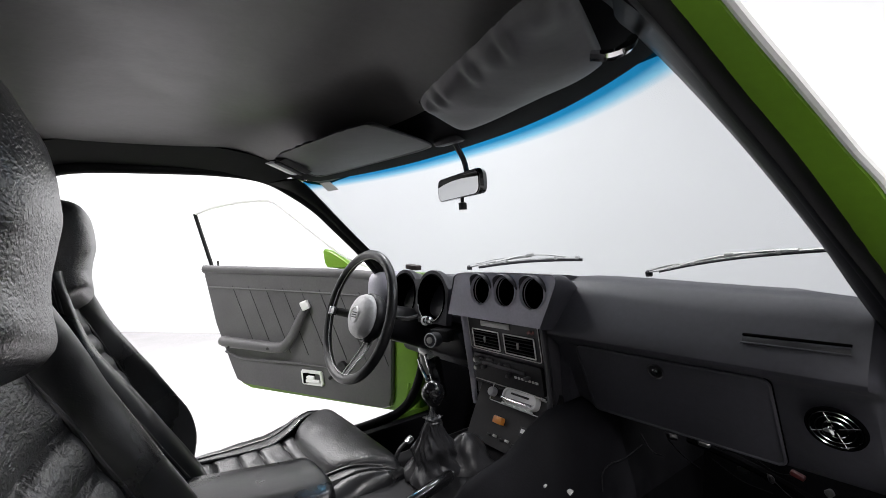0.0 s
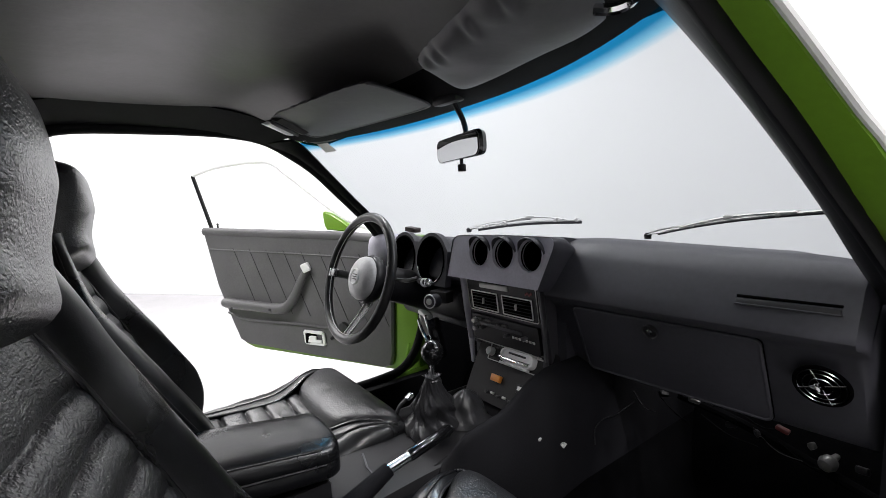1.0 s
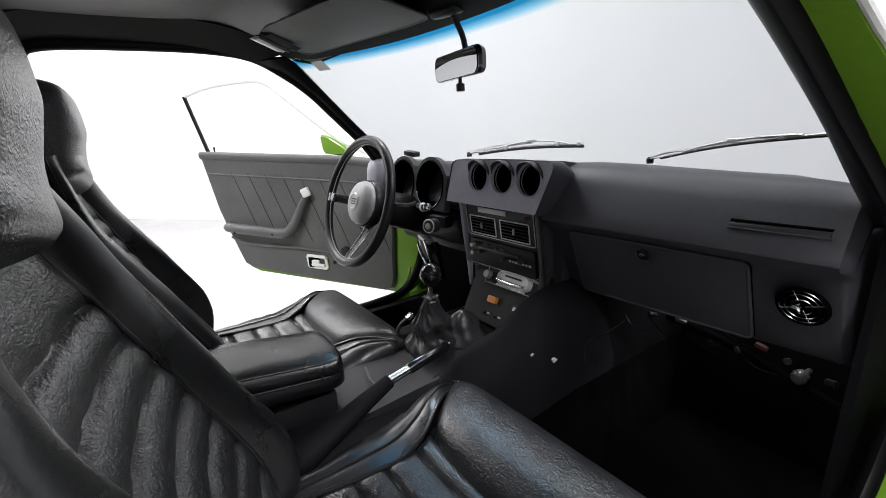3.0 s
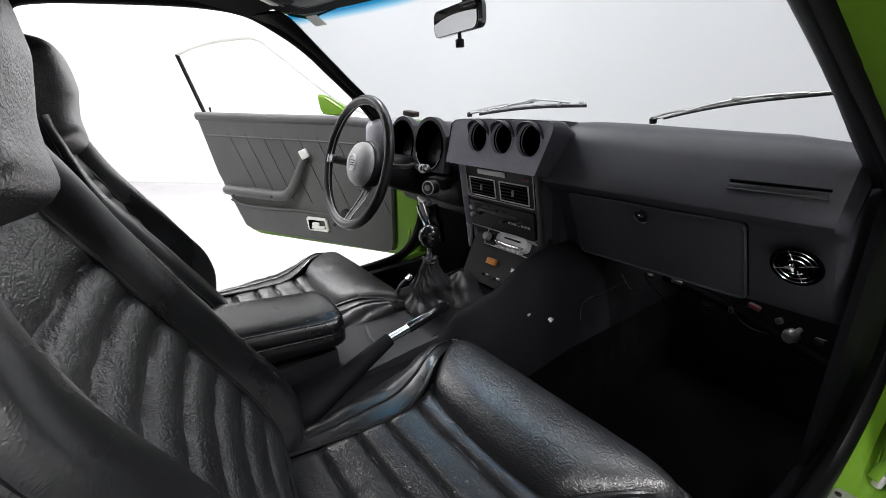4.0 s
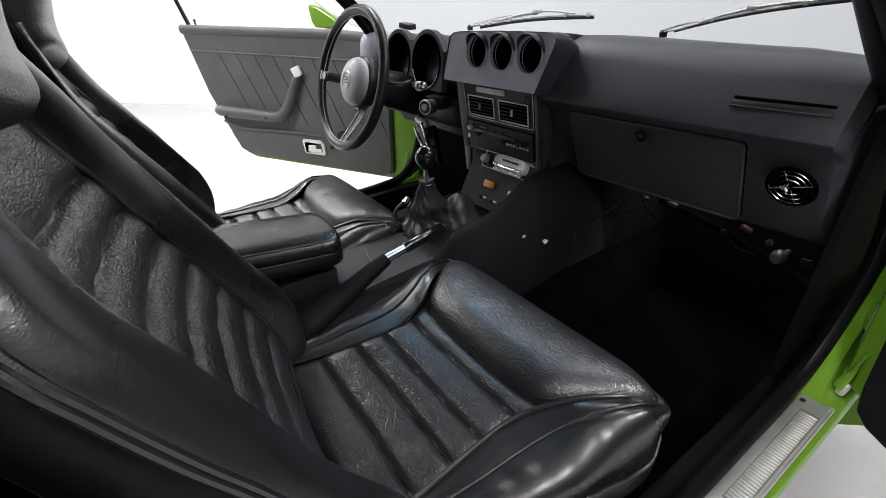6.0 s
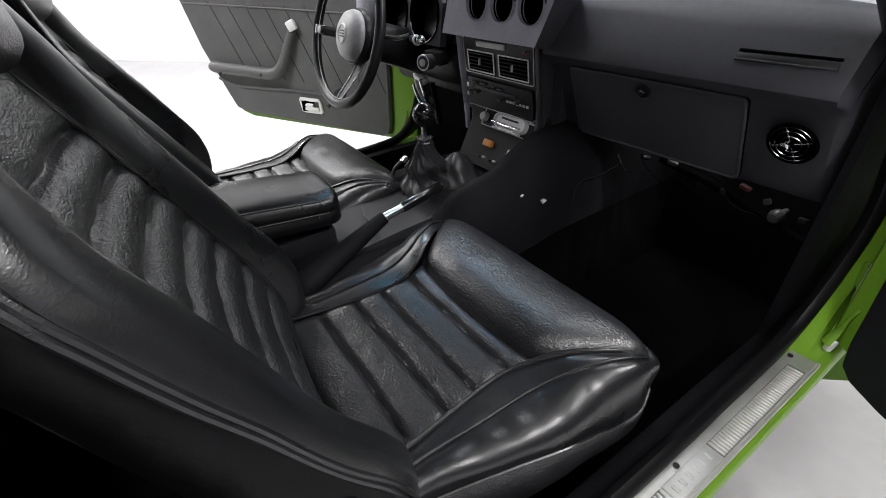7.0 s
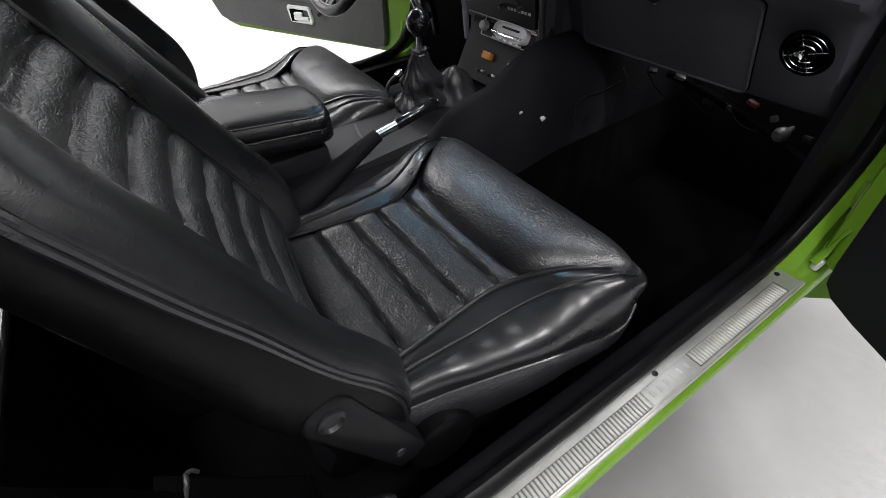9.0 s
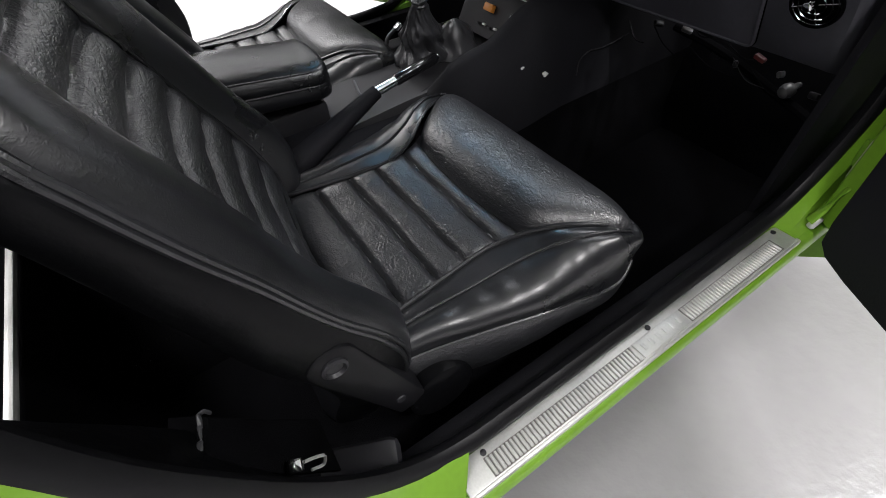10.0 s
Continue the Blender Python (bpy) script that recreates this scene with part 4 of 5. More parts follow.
# ---- console, radio, levers ----
def console():
    c = thing("center_console", (-0.05, -0.3, 0.5), "black plastic centre console with radio and switches", "console")
    mr = pose(-0.037, -0.012, 0.625, -28, 0, 0)
    part("radio_fascia", loft([[mr @ V(x, y, z) for x, z in rounded(-0.135, -0.125, 0.135, 0.05, 0.008)] for y in (0.0, 0.12)]), TRAY, c, "charcoal sloping fascia", angle=35)
    mq = mr @ pose(0.012, 0, 0.005)
    radio = part("radio", plate(rounded(-0.095, -0.022, 0.105, 0.035, 0.004), [], 0.006, mq @ pose(0, -0.005, 0)), PLASTIC, c, "old car radio with silver face")
    part("radio_border", sweep([mq @ V(x, -0.0055, z) for x, z in rounded(-0.094, -0.021, 0.104, 0.034, 0.004)], 0.0016, 6, closed=True, up=(0, 1, 0.1)), BRIGHT, radio, "thin silver radio border")
    part("corner_plate", box(tuple(mq @ V(0.088, -0.006, 0.024)), (0.028, 0.003, 0.016), 0.001, (-28, 0, 0)), BRIGHT, radio, "silver corner plate")
    part("corner_window", box(tuple(mq @ V(0.088, -0.008, 0.023)), (0.016, 0.002, 0.006), 0.0005, (-28, 0, 0)), PLASTIC_GREY, radio)
    # domed chrome nose with a dark dial in it
    nose = [(0.062 * math.copysign(abs(math.cos(a)) ** 0.5, math.cos(a)), 0.021 * math.copysign(abs(math.sin(a)) ** 0.7, math.sin(a))) for a in [2 * math.pi * k / 36 for k in range(36)]]
    dial = part("dial_nose", loft([[mq @ V(0.016 + x * g, -0.005 - d, 0.004 + z * g) for x, z in nose] for g, d in ((1.0, 0.0), (0.99, 0.010), (0.93, 0.014), (0.86, 0.014), (0.82, 0.009), (0.5, 0.009))]), BRIGHT, radio, "bright domed radio nose", angle=40)
    part("dial_window", box(tuple(mq @ V(0.016, -0.0155, 0.011)), (0.060, 0.004, 0.005), 0.001, (-28, 0, 0)), PLASTIC, dial, "dark dial window")
    part("tape_lip", sweep([mq @ V(-0.040, -0.019, -0.004), mq @ V(0.016, -0.024, -0.006), mq @ V(0.068, -0.019, -0.004)], (0.006, 0.004), 10), CHROME, dial, "chrome lip")
    for k in range(5):
        part("push_button", box(tuple(mq @ V(-0.026 + 0.021 * k, -0.016, -0.018)), (0.016, 0.012, 0.005), 0.0015, (-28, 0, 0)), BRIGHT, radio, "silver push button")
    for x in (-0.078, -0.062):
        for z in (0.018, 0.008):
            part("preset_bar", box(tuple(mq @ V(x + 0.012, -0.006, z + 0.006)), (0.012, 0.003, 0.003), 0.0005, (-28, 0, 0)), PLASTIC_GREY, radio)
    part("radio_knob", lathe([(0.012, 0.0), (0.012, 0.012), (0.010, 0.016), (0.0, 0.017)], mq @ pose(-0.084, -0.006, 0.0, 90, 0, 0), 16), BRIGHT, radio, "silver radio knob")
    part("hazard_switch", box(tuple(mr @ V(-0.028, -0.006, -0.058)), (0.034, 0.012, 0.018), 0.002, (-28, 0, 0)), ORANGE, c, "orange rocker switch")
    part("defog_switch", box(tuple(mr @ V(0.065, -0.005, -0.062)), (0.030, 0.010, 0.022), 0.002, (-28, 0, 0)), PLASTIC, c)
    part("switch_print", box(tuple(mr @ V(0.065, -0.011, -0.060)), (0.018, 0.001, 0.010), 0.0, (-28, 0, 0)), WHITE, c, "pale print on the switch")
    for k in range(5):
        part("indicator", box(tuple(mr @ V(-0.05 + 0.022 * k, -0.004, -0.10 + 0.003 * (k % 2))), (0.012, 0.006, 0.006), 0.0015, (-28, 0, 0)), STEEL if k % 2 else PLASTIC, c)
    # tray
    def tray(y):
        z = 0.497 - 0.02 * smooth_step(-0.30, -0.70, y)
        return [V(x, y, z + dz) for x, dz in ((-0.205, -0.05), (-0.200, 0.020), (-0.185, 0.026), (-0.172, 0.018), (-0.165, 0.0), (-0.02, 0.0), (0.055, 0.0), (0.062, 0.010), (0.072, 0.010), (0.080, -0.01), (0.082, -0.05))]
    part("tray", loft([tray(-0.92 + 0.04 * k) for k in range(23)], cap=False, closed=False), TRAY, c, "charcoal plastic tray", angle=40)
    part("tray_trim", sweep([(-0.083, -0.43, 0.507), (-0.03, -0.445, 0.507), (0.035, -0.448, 0.507)], 0.003, 6), PLASTIC_GREY, c, "thin bright trim")
    # padded armrest
    def arm(y):
        rise = 0.16 * (-0.515 - y)  # it slopes down towards the front
        z0, z1 = 0.545 + 0.7 * rise, 0.612 + rise
        hw = 0.097
        xm = -0.066
        return [V(xm + a * hw, y, z0 + (z1 - z0) * b) for a, b in ((-0.90, 0), (-0.98, 0.1), (-0.98, 0.40), (-0.95, 0.47), (-1.0, 0.55), (-0.99, 0.72), (-0.93, 0.87), (-0.82, 0.95), (-0.5, 1.0), (0, 1.02), (0.5, 1.0), (0.82, 0.95), (0.93, 0.87), (0.99, 0.72), (1.0, 0.55), (0.95, 0.47), (0.98, 0.40), (0.98, 0.1), (0.90, 0))]
    part("armrest_base", box((-0.075, -0.75, 0.50), (0.15, 0.44, 0.06), 0.01), PLASTIC, c)
    rows = [arm(-0.98 + 0.03 * k) for k in range(15)] + [arm(-0.545)]
    last = arm(-0.545)
    ctr = sum(last, V(0, 0, 0)) / len(last)
    rows += [[V(ctr.x + (p.x - ctr.x) * gx, p.y + dy, ctr.z + (p.z - ctr.z) * gz) for p in last] for gx, gz, dy in ((0.985, 0.995, 0.010), (0.955, 0.98, 0.018), (0.90, 0.95, 0.025), (0.80, 0.90, 0.030), (0.6, 0.8, 0.033))]
    a = thing("armrest", (-0.065, -0.7, 0.49), "black padded leather armrest box on the tunnel", "armrest")
    part("pad", loft(rows), LEATHER_SMOOTH, a, angle=50)
    part("piping", sweep([arm(-0.98 + 0.03 * k)[15] + V(0.002, 0, 0) for k in range(15)] + [V(0.026, -0.543, 0.579), V(0.018, -0.526, 0.577), V(0.0, -0.514, 0.576), V(-0.066, -0.511, 0.576), V(-0.13, -0.514, 0.576)], 0.0026, 6), LEATHER_SMOOTH, a, "stitched seam piping")
    part("lid_seam", sweep([arm(-0.98 + 0.03 * k)[12] + V(0.001, 0, 0.001) for k in range(15)] + [V(0.018, -0.535, 0.603), V(0.002, -0.522, 0.600), V(-0.066, -0.517, 0.599), V(-0.13, -0.522, 0.600)], 0.0016, 6), LEATHER_SMOOTH, a, "stitched lid seam")
    return c


console()


def gear_lever():
    g = thing("gear_lever", (-0.09, -0.24, 0.5), "gear lever with a black ball knob and leather gaiter", "gear lever")
    k = V(-0.022, -0.268, 0.715)
    base = V(-0.095, -0.235, 0.5)
    part("knob", lathe([(0.004, -0.030), (0.014, -0.027), (0.0235, -0.012), (0.026, 0.0), (0.0235, 0.012), (0.014, 0.022), (0.004, 0.0265)], Matrix.Translation(k), 24), GLOSS, g, "glossy black ball knob")
    part("rod", sweep([base.lerp(k, 0.5), base.lerp(k, 0.95)], 0.0055, 10), CHROME, g, "chrome lever rod")
    rings = []
    for i in range(41):
        t = i / 40
        c = base.lerp(k, 0.68 * t)
        r = 0.047 * (1 - t) ** 0.9 + 0.012 + 0.006 * math.sin(t * 13 + 1) * (1 - t)
        rg = []
        for j in range(96):
            a = 2 * math.pi * j / 96
            q = Vector((math.cos(a + 1.2 * t), math.sin(a + 1.2 * t), 0))
            # sharp hanging creases over soft sagging folds
            fold = 0.30 * (0.5 - abs(noise.noise(Vector((1.9 * q.x, 1.9 * q.y, 2.2 * t + 2))))) * 2 - 0.12
            fold += 0.13 * (0.5 - abs(noise.noise(Vector((4.5 * q.x, 4.5 * q.y, 4 * t + 9))))) * 2
            fold += 0.14 * (1 - t) * math.sin(4 * a + 3 * t)
            sq = 1 / max(abs(math.cos(a)), abs(math.sin(a))) ** (0.8 * (1 - t))
            rg.append(c + V(0.85 * math.cos(a), 1.05 * math.sin(a), 0) * r * sq * (1 + fold * min(1, 0.3 + 4 * t)) + V(0, 0, 0.008 * noise.noise(Vector((2 * q.x, 2 * q.y, 5 * t))) * (1 - t) * min(1, 6 * t)))
        rings.append(rg)
    part("gaiter", loft(rings), GAITER, g, "creased black leather gaiter", angle=70)
    part("gaiter_tie", ring(0.0145, 0.004, Matrix.Translation(base.lerp(k, 0.645)), 20, 6), LEATHER_SMOOTH, g)
    rings = []
    for rr, h in ((0.013, -0.002), (0.017, 0.005), (0.020, 0.012), (0.018, 0.013), (0.012, 0.006)):
        rings.append([base.lerp(k, 0.65) + V(math.cos(a) * rr * (1 + 0.28 * math.sin(5 * a + 1) * (rr > 0.017)), math.sin(a) * rr * (1 + 0.28 * math.sin(5 * a + 1) * (rr > 0.017)), h + 0.005 * math.sin(3 * a) * (rr > 0.017)) for a in [2 * math.pi * q / 40 for q in range(40)]])
    part("gaiter_ruffle", loft(rings), GAITER, g, "flared leather cuff over the tie", angle=70)
    rings = []
    for i in range(13):
        t = i / 12
        r = 0.056 * (1 - t) ** 0.7 + 0.006
        rings.append([V(-0.072 + 0.012 * t, -0.145 - 0.012 * t, 0.498 + 0.082 * t) + V(math.cos(a), 1.1 * math.sin(a), 0) * r * (1 + 0.12 * (abs(math.sin(2 * a + 1 + 2 * t)) ** 0.6 * 2 - 1) + 0.25 * noise.noise(Vector((1.5 * math.cos(a), 1.5 * math.sin(a), 2 * t + 7)))) for a in [2 * math.pi * k / 40 for k in range(40)]])
    part("boot_cover", loft(rings), GAITER, g, "soft dark boot in front of the lever", angle=70)
    m = thing("choke_lever", (-0.17, -0.28, 0.5), "small silver tipped console lever", "lever")
    part("stem", sweep(spline([(-0.168, -0.30, 0.50), (-0.172, -0.285, 0.535), (-0.165, -0.262, 0.556)], 8), (0.006, 0.005), 8), PLASTIC, m)
    part("tip", box((-0.163, -0.256, 0.560), (0.018, 0.020, 0.010), 0.003, (30, 0, 0)), CHROME, m, "silver tip")


gear_lever()


def handbrake():
    h = thing("handbrake", (0.09, -0.65, 0.48), "handbrake lever with black grip and sleeve", "handbrake")
    a, b, c = V(0.098, -0.665, 0.475), V(0.080, -0.448, 0.556), V(0.052, -0.285, 0.566)
    part("sleeve", sweep([a, a.lerp(b, 0.5), b], lambda t: (0.034 - 0.020 * t, 0.026 - 0.012 * t), 14), TUNNEL, h, "soft black lever sleeve")
    part("collar", sweep([b.lerp(c, -0.02), b.lerp(c, 0.30)], 0.0105, 14), CHROME, h, "bright metal collar")
    part("grip", sweep([b.lerp(c, 0.28), b.lerp(c, 0.32), b.lerp(c, 0.95), c], lambda t: 0.0125 if 0 < t < 1 else 0.010, 14), GLOSS, h, "glossy black grip")
    part("button", sweep([b.lerp(c, 1.0), b.lerp(c, 1.04)], 0.006, 10), CHROME, h)


handbrake()


# ---- steering ----
def steering():
    w = thing("steering_wheel", (-0.41, -0.24, 0.84), "black leather three-spoke steering wheel with a grey hub", "steering wheel")
    c = V(-0.424, -0.256, 0.846)
    m = Matrix.Translation(c) @ pose(0, 0, 0, 90 - 19, 0, 2.5)  # local z points at the driver
    part("rim", ring(0.185, 0.0138, m, 72, 14), RIM, w, "black leather rim")
    part("hub_base", lathe([(0.045, -0.070), (0.060, -0.056), (0.072, -0.040), (0.074, -0.022), (0.070, -0.014)], m @ pose(0, 0, -0.012), 36), PLASTIC, w, "black hub base")
    part("hub_pad", lathe([(0.066, -0.016), (0.066, -0.004), (0.060, 0.008), (0.046, 0.017), (0.026, 0.021), (0.0, 0.022)], m @ pose(0, 0, -0.012), 36), GREYPAD, w, "grey domed horn pad")
    part("emblem", lathe([(0.026, 0.0), (0.026, 0.004), (0.022, 0.006), (0.021, 0.004), (0.0, 0.004)], m @ pose(0, 0, 0.006), 28), BRIGHT, w, "round silver emblem")
    for k in (-1, 0, 1):
        part("emblem_bar", box(tuple(m @ V(0, 0.007 * k, 0.0105)), (0.026, 0.003, 0.002), 0.0005, (71, 0, 0)), PLASTIC_GREY, w)
    q = m @ pose(0, 0, 0, 0, 0, 180)
    part("spoke", sweep([q @ V(0.035, 0, -0.070), q @ V(0.10, 0, -0.046), q @ V(0.178, 0, -0.002)], (0.013, 0.004), 10, up=tuple(q.to_3x3() @ V(0, 0, 1))), PLASTIC, w, "black spoke")
    part("spoke_clip", box(tuple(q @ V(0.166, 0, 0.0)), (0.010, 0.028, 0.03), 0.003, (71, 0, 0)), CHROME, w, "chrome spoke clip")
    q = m @ pose(0, 0, 0, 0, 0, 0)
    part("spoke", sweep([q @ V(0.035, 0, -0.070), q @ V(0.10, 0, -0.046), q @ V(0.178, 0, -0.002)], (0.013, 0.004), 10, up=tuple(q.to_3x3() @ V(0, 0, 1))), PLASTIC, w, "black spoke")
    q = m @ pose(0, 0, 0, 0, 0, 270)
    axis = tuple(q.to_3x3() @ V(0, 0, 1))
    part("lower_spoke", sweep([q @ V(0.035, 0, -0.072), q @ V(0.10, 0, -0.048), q @ V(0.178, 0, -0.004)], lambda t: (0.022 - 0.008 * t, 0.003), 10, up=axis), PLASTIC, w, "black lower spoke")
    for k in (-1, 1):
        part("spoke_edge", sweep([q @ V(0.035, 0.021 * k, -0.068), q @ V(0.10, 0.018 * k, -0.044), q @ V(0.176, 0.013 * k, -0.001)], (0.0024, 0.002), 8, up=axis), GREYPAD, w, "worn grey spoke edge")
    rnd = random.Random(21)
    stitch = [m @ V(0.1715 * math.cos(radians(a)), 0.1715 * math.sin(radians(a)), 0.002 + rnd.uniform(-0.0006, 0.0006)) for a in range(0, 360, 3)]
    part("rim_seam", sweep(stitch, 0.0012, 5, closed=True, up=axis), GREYPAD, w, "pale stitched seam inside the rim")
    col = thing("steering_column", (-0.41, -0.1, 0.8), "black steering column shroud with stalks", "steering column")
    part("shroud", sweep([m @ V(0, 0, -0.045), m @ V(0, 0, -0.09), m @ V(0, 0, -0.20), m @ V(0, 0, -0.30)], lambda t: (0.040 + 0.012 * t, 0.045 + 0.02 * t), 16), PLASTIC, col, angle=50)
    part("ignition_lock", lathe([(0.020, 0.0), (0.020, 0.03), (0.016, 0.033), (0.008, 0.033)], axis_pose((-0.245, -0.10, 0.772), (0.35, -0.9, 0.1)), 20), PLASTIC_GREY, col, "ignition lock barrel")
    part("key_slot", lathe([(0.009, 0.032), (0.009, 0.036), (0.005, 0.037)], axis_pose((-0.245, -0.10, 0.772), (0.35, -0.9, 0.1)), 14), STEEL, col)
    part("lock_housing", box((-0.27, -0.055, 0.775), (0.070, 0.06, 0.040), 0.012, (0, 0, 15)), PLASTIC, col)
    part("stalk", sweep(spline([(-0.37, -0.16, 0.83), (-0.29, -0.165, 0.835), (-0.245, -0.155, 0.845)], 8), 0.006, 8), PLASTIC, col, "switch stalk")
    part("stalk_end", box((-0.226, -0.153, 0.838), (0.030, 0.018, 0.014), 0.004), PLASTIC, col)
    part("stalk_tip", lathe([(0.006, -0.010), (0.010, -0.008), (0.011, 0.010), (0.006, 0.014)], axis_pose((-0.196, -0.155, 0.838), (0.9, -0.3, 0.1)), 14), CHROME, col, "bright stalk tip")
    part("stalk_collar", ring(0.010, 0.003, axis_pose((-0.212, -0.155, 0.836), (0.9, -0.2, 0.2)), 18, 6), BRIGHT, col, "silver collar")
    part("lock_ring", ring(0.0185, 0.002, axis_pose((-0.245, -0.10, 0.772), (0.35, -0.9, 0.1)) @ pose(0, 0, 0.032), 24, 6), BRIGHT, col, "silver ring round the ignition lock")
    # pedal bracket in view under the column
    p = thing("pedal_bracket", (-0.33, 0.15, 0.6), "dark metal pedal bracket under the dashboard", "bracket")
    part("plate", box((-0.400, -0.020, 0.640), (0.010, 0.030, 0.11), 0.003, (15, 0, 0)), CHROME, p, "bright metal plate")
    part("plate", box((-0.440, -0.020, 0.650), (0.008, 0.025, 0.08), 0.003, (15, 0, 0)), STEEL, p, "bright metal plate")
    part("clip", box((-0.418, -0.030, 0.690), (0.065, 0.020, 0.016), 0.004, (15, 12, 0)), BRIGHT, p, "silver clip")
    part("bar", sweep(spline([(-0.455, -0.035, 0.665), (-0.430, -0.04, 0.635), (-0.390, -0.038, 0.590)], 10), 0.006, 8), CHROME, p, "bright bar")
    part("lever", box((-0.418, 0.02, 0.60), (0.02, 0.02, 0.14), 0.004, (10, 0, 0)), PLASTIC, p)


steering()


# ---- seats ----
# side of the cushion, as offsets from the seat's middle: seam on top, seam on the side, lower hem
TOPSEAM = [(0.176, -0.78, 0.508), (0.160, -0.667, 0.502), (0.149, -0.585, 0.500), (0.143, -0.505, 0.502), (0.160, -0.453, 0.515), (0.188, -0.412, 0.529), (0.214, -0.374, 0.530), (0.236, -0.326, 0.516)]
SIDESEAM = [(0.205, -0.78, 0.480), (0.219, -0.667, 0.472), (0.243, -0.565, 0.467), (0.261, -0.49, 0.460), (0.267, -0.43, 0.447), (0.273, -0.385, 0.437), (0.275, -0.343, 0.438), (0.262, -0.307, 0.448)]
HEM = [(0.185, -0.78, 0.360), (0.204, -0.667, 0.355), (0.232, -0.58, 0.360), (0.246, -0.50, 0.366), (0.256, -0.44, 0.374), (0.266, -0.385, 0.380), (0.268, -0.339, 0.392), (0.257, -0.302, 0.410)]


def seat(deep=0.0):
    """deep: by how much the bolsters of the back stand out further."""
    X = 0.375
    s = thing("bucket_seat", (X, -0.5, 0.28), "black leather bucket seat with pleated panels", "seat", "front seats")
    seams = (-0.727, -0.657, -0.593, -0.540, -0.476, -0.436)

    def half_panel(y):
        for (x0, y0, z0), (x1, y1, z1) in zip(TOPSEAM, TOPSEAM[1:]):
            if y <= y1:
                return x0 + (x1 - x0) * (y - y0) / (y1 - y0)
        return 0.20

    def cush(u, v):
        y = -0.78 + 0.355 * v
        e = 2 * u - 1
        x = X + e * (half_panel(y) - 0.002)
        yy = y + 0.003 * noise.noise(Vector((x * 9, y * 4, 1))) + 0.004 * e * e
        d = min(abs(yy - q) for q in seams)
        z = 0.478 + 0.006 * v + 0.014 * pleats(d, 0.005) * (1 - 0.7 * abs(e) ** 14) + 0.006 * abs(e) ** 9 + 0.009 * abs(e) ** 2
        z += lumps((x, y * 1.6, 0.3), 26, 0.0010) + lumps((x, y, 2.3), 70, 0.0005)
        return V(x, y, z)
    part("cushion_panel", surface(cush, 48, 150, 0.012), LEATHER, s, "pleated black leather cushion panel", angle=60)

    rings = []
    for k in range(85):
        t = k / 84
        e = abs(2 * t - 1)
        off = 0.252 * e
        rear = -0.455 + 1.32 * 0.5 * (off - 0.160 + math.sqrt((off - 0.160) ** 2 + 0.0009))
        front = -0.281 - 0.026 * e ** 6
        c = V(X + 0.504 * (t - 0.5), (rear + front) / 2, 0.482 + 0.010 * e ** 8)
        ry, rz = max(0.006, (front - rear) / 2), 0.062 * (1 - e ** 7) ** 0.5 + 0.003
        rg = []
        for j in range(44):
            a = 2 * math.pi * j / 44
            p = c + V(0, ry * math.copysign(abs(math.cos(a)) ** 0.85, math.cos(a)), rz * math.copysign(abs(math.sin(a)) ** 0.75, math.sin(a)))
            rg.append(p + V(0, 0, lumps(p, 22, 0.0016)))
        rings.append(rg)
    part("thigh_roll", loft(rings), LEATHER, s, "grained black leather thigh roll", angle=70)
    part("roll_piping", sweep([(X - 0.16 + 0.32 * k / 24, -0.452, 0.484) for k in range(25)], 0.0036, 6), LEATHER_SMOOTH, s)
    for sg in (1, -1):
        rows, low = [], []
        n = 56
        for k in range(n + 1):
            t = k / n
            U, L, S = V(*poly(TOPSEAM, t)), V(*poly(SIDESEAM, t)), V(*poly(HEM, t))
            w = (L - U).length
            g = min(1.0, w / 0.07)
            out = []
            for j in range(25):
                q = j / 24
                # flat on top, rolled over at the outer edge
                a = math.pi / 2 * q
                p = V(U.x + (L.x - U.x) * math.sin(a) ** 0.85, U.y + (L.y - U.y) * q, L.z + (U.z - L.z) * math.cos(a) ** 0.6)
                b = -0.002 * g * math.exp(-((q - 0.24) / 0.06) ** 2)
                b += 0.011 * g * math.sin(math.pi * q) + lumps((p.x, p.y * 1.5, p.z + 0.4 * sg), 24, 0.0032) * math.sin(math.pi * q) * g
                out.append(p + V(0.25, 0, 0.9) * b + V(0.018 * math.sin(math.pi * q) * (1 - smooth_step(0.0, 0.07, abs(L.x - U.x))), 0, 0))
            low_part = []
            for j in range(1, 13):
                q = j / 12
                p = L.lerp(S, q)
                low_part.append(p + V(1, 0, -0.15) * (math.sin(math.pi * q) ** 0.7 * 0.13 * (S - L).length + lumps(p, 30, 0.003) * math.sin(math.pi * q)))
            low_part.append(S + V(-0.05, 0, -0.004) * min(1.0, (S - L).length / 0.03))
            rows.append([V(X + sg * p.x, p.y, p.z) for p in out])
            low.append([V(X + sg * p.x, p.y, p.z) for p in [L] + low_part])
        strip_edge = [r[5] + V(sg * 0.001, 0, 0.001) for r in rows]
        # both wrap round the front corner of the cushion
        for side in (rows, low):
            for k in range(1, 7):
                a = radians(15 * k)
                side.append([p + V(-sg * 0.055 * (1 - math.cos(a)), 0.022 * math.sin(a), -0.004 * (1 - math.cos(a))) for p in side[n]])
        part("cushion_bolster", loft(rows, cap=False, closed=False), LEATHER_SMOOTH, s, "smooth black leather side bolster", angle=80)
        part("cushion_skirt", loft(low, cap=False, closed=False), LEATHER, s, "black leather skirt under the bolster", angle=80)
        part("strip_piping", sweep(strip_edge, 0.0028, 8), LEATHER_SMOOTH, s)
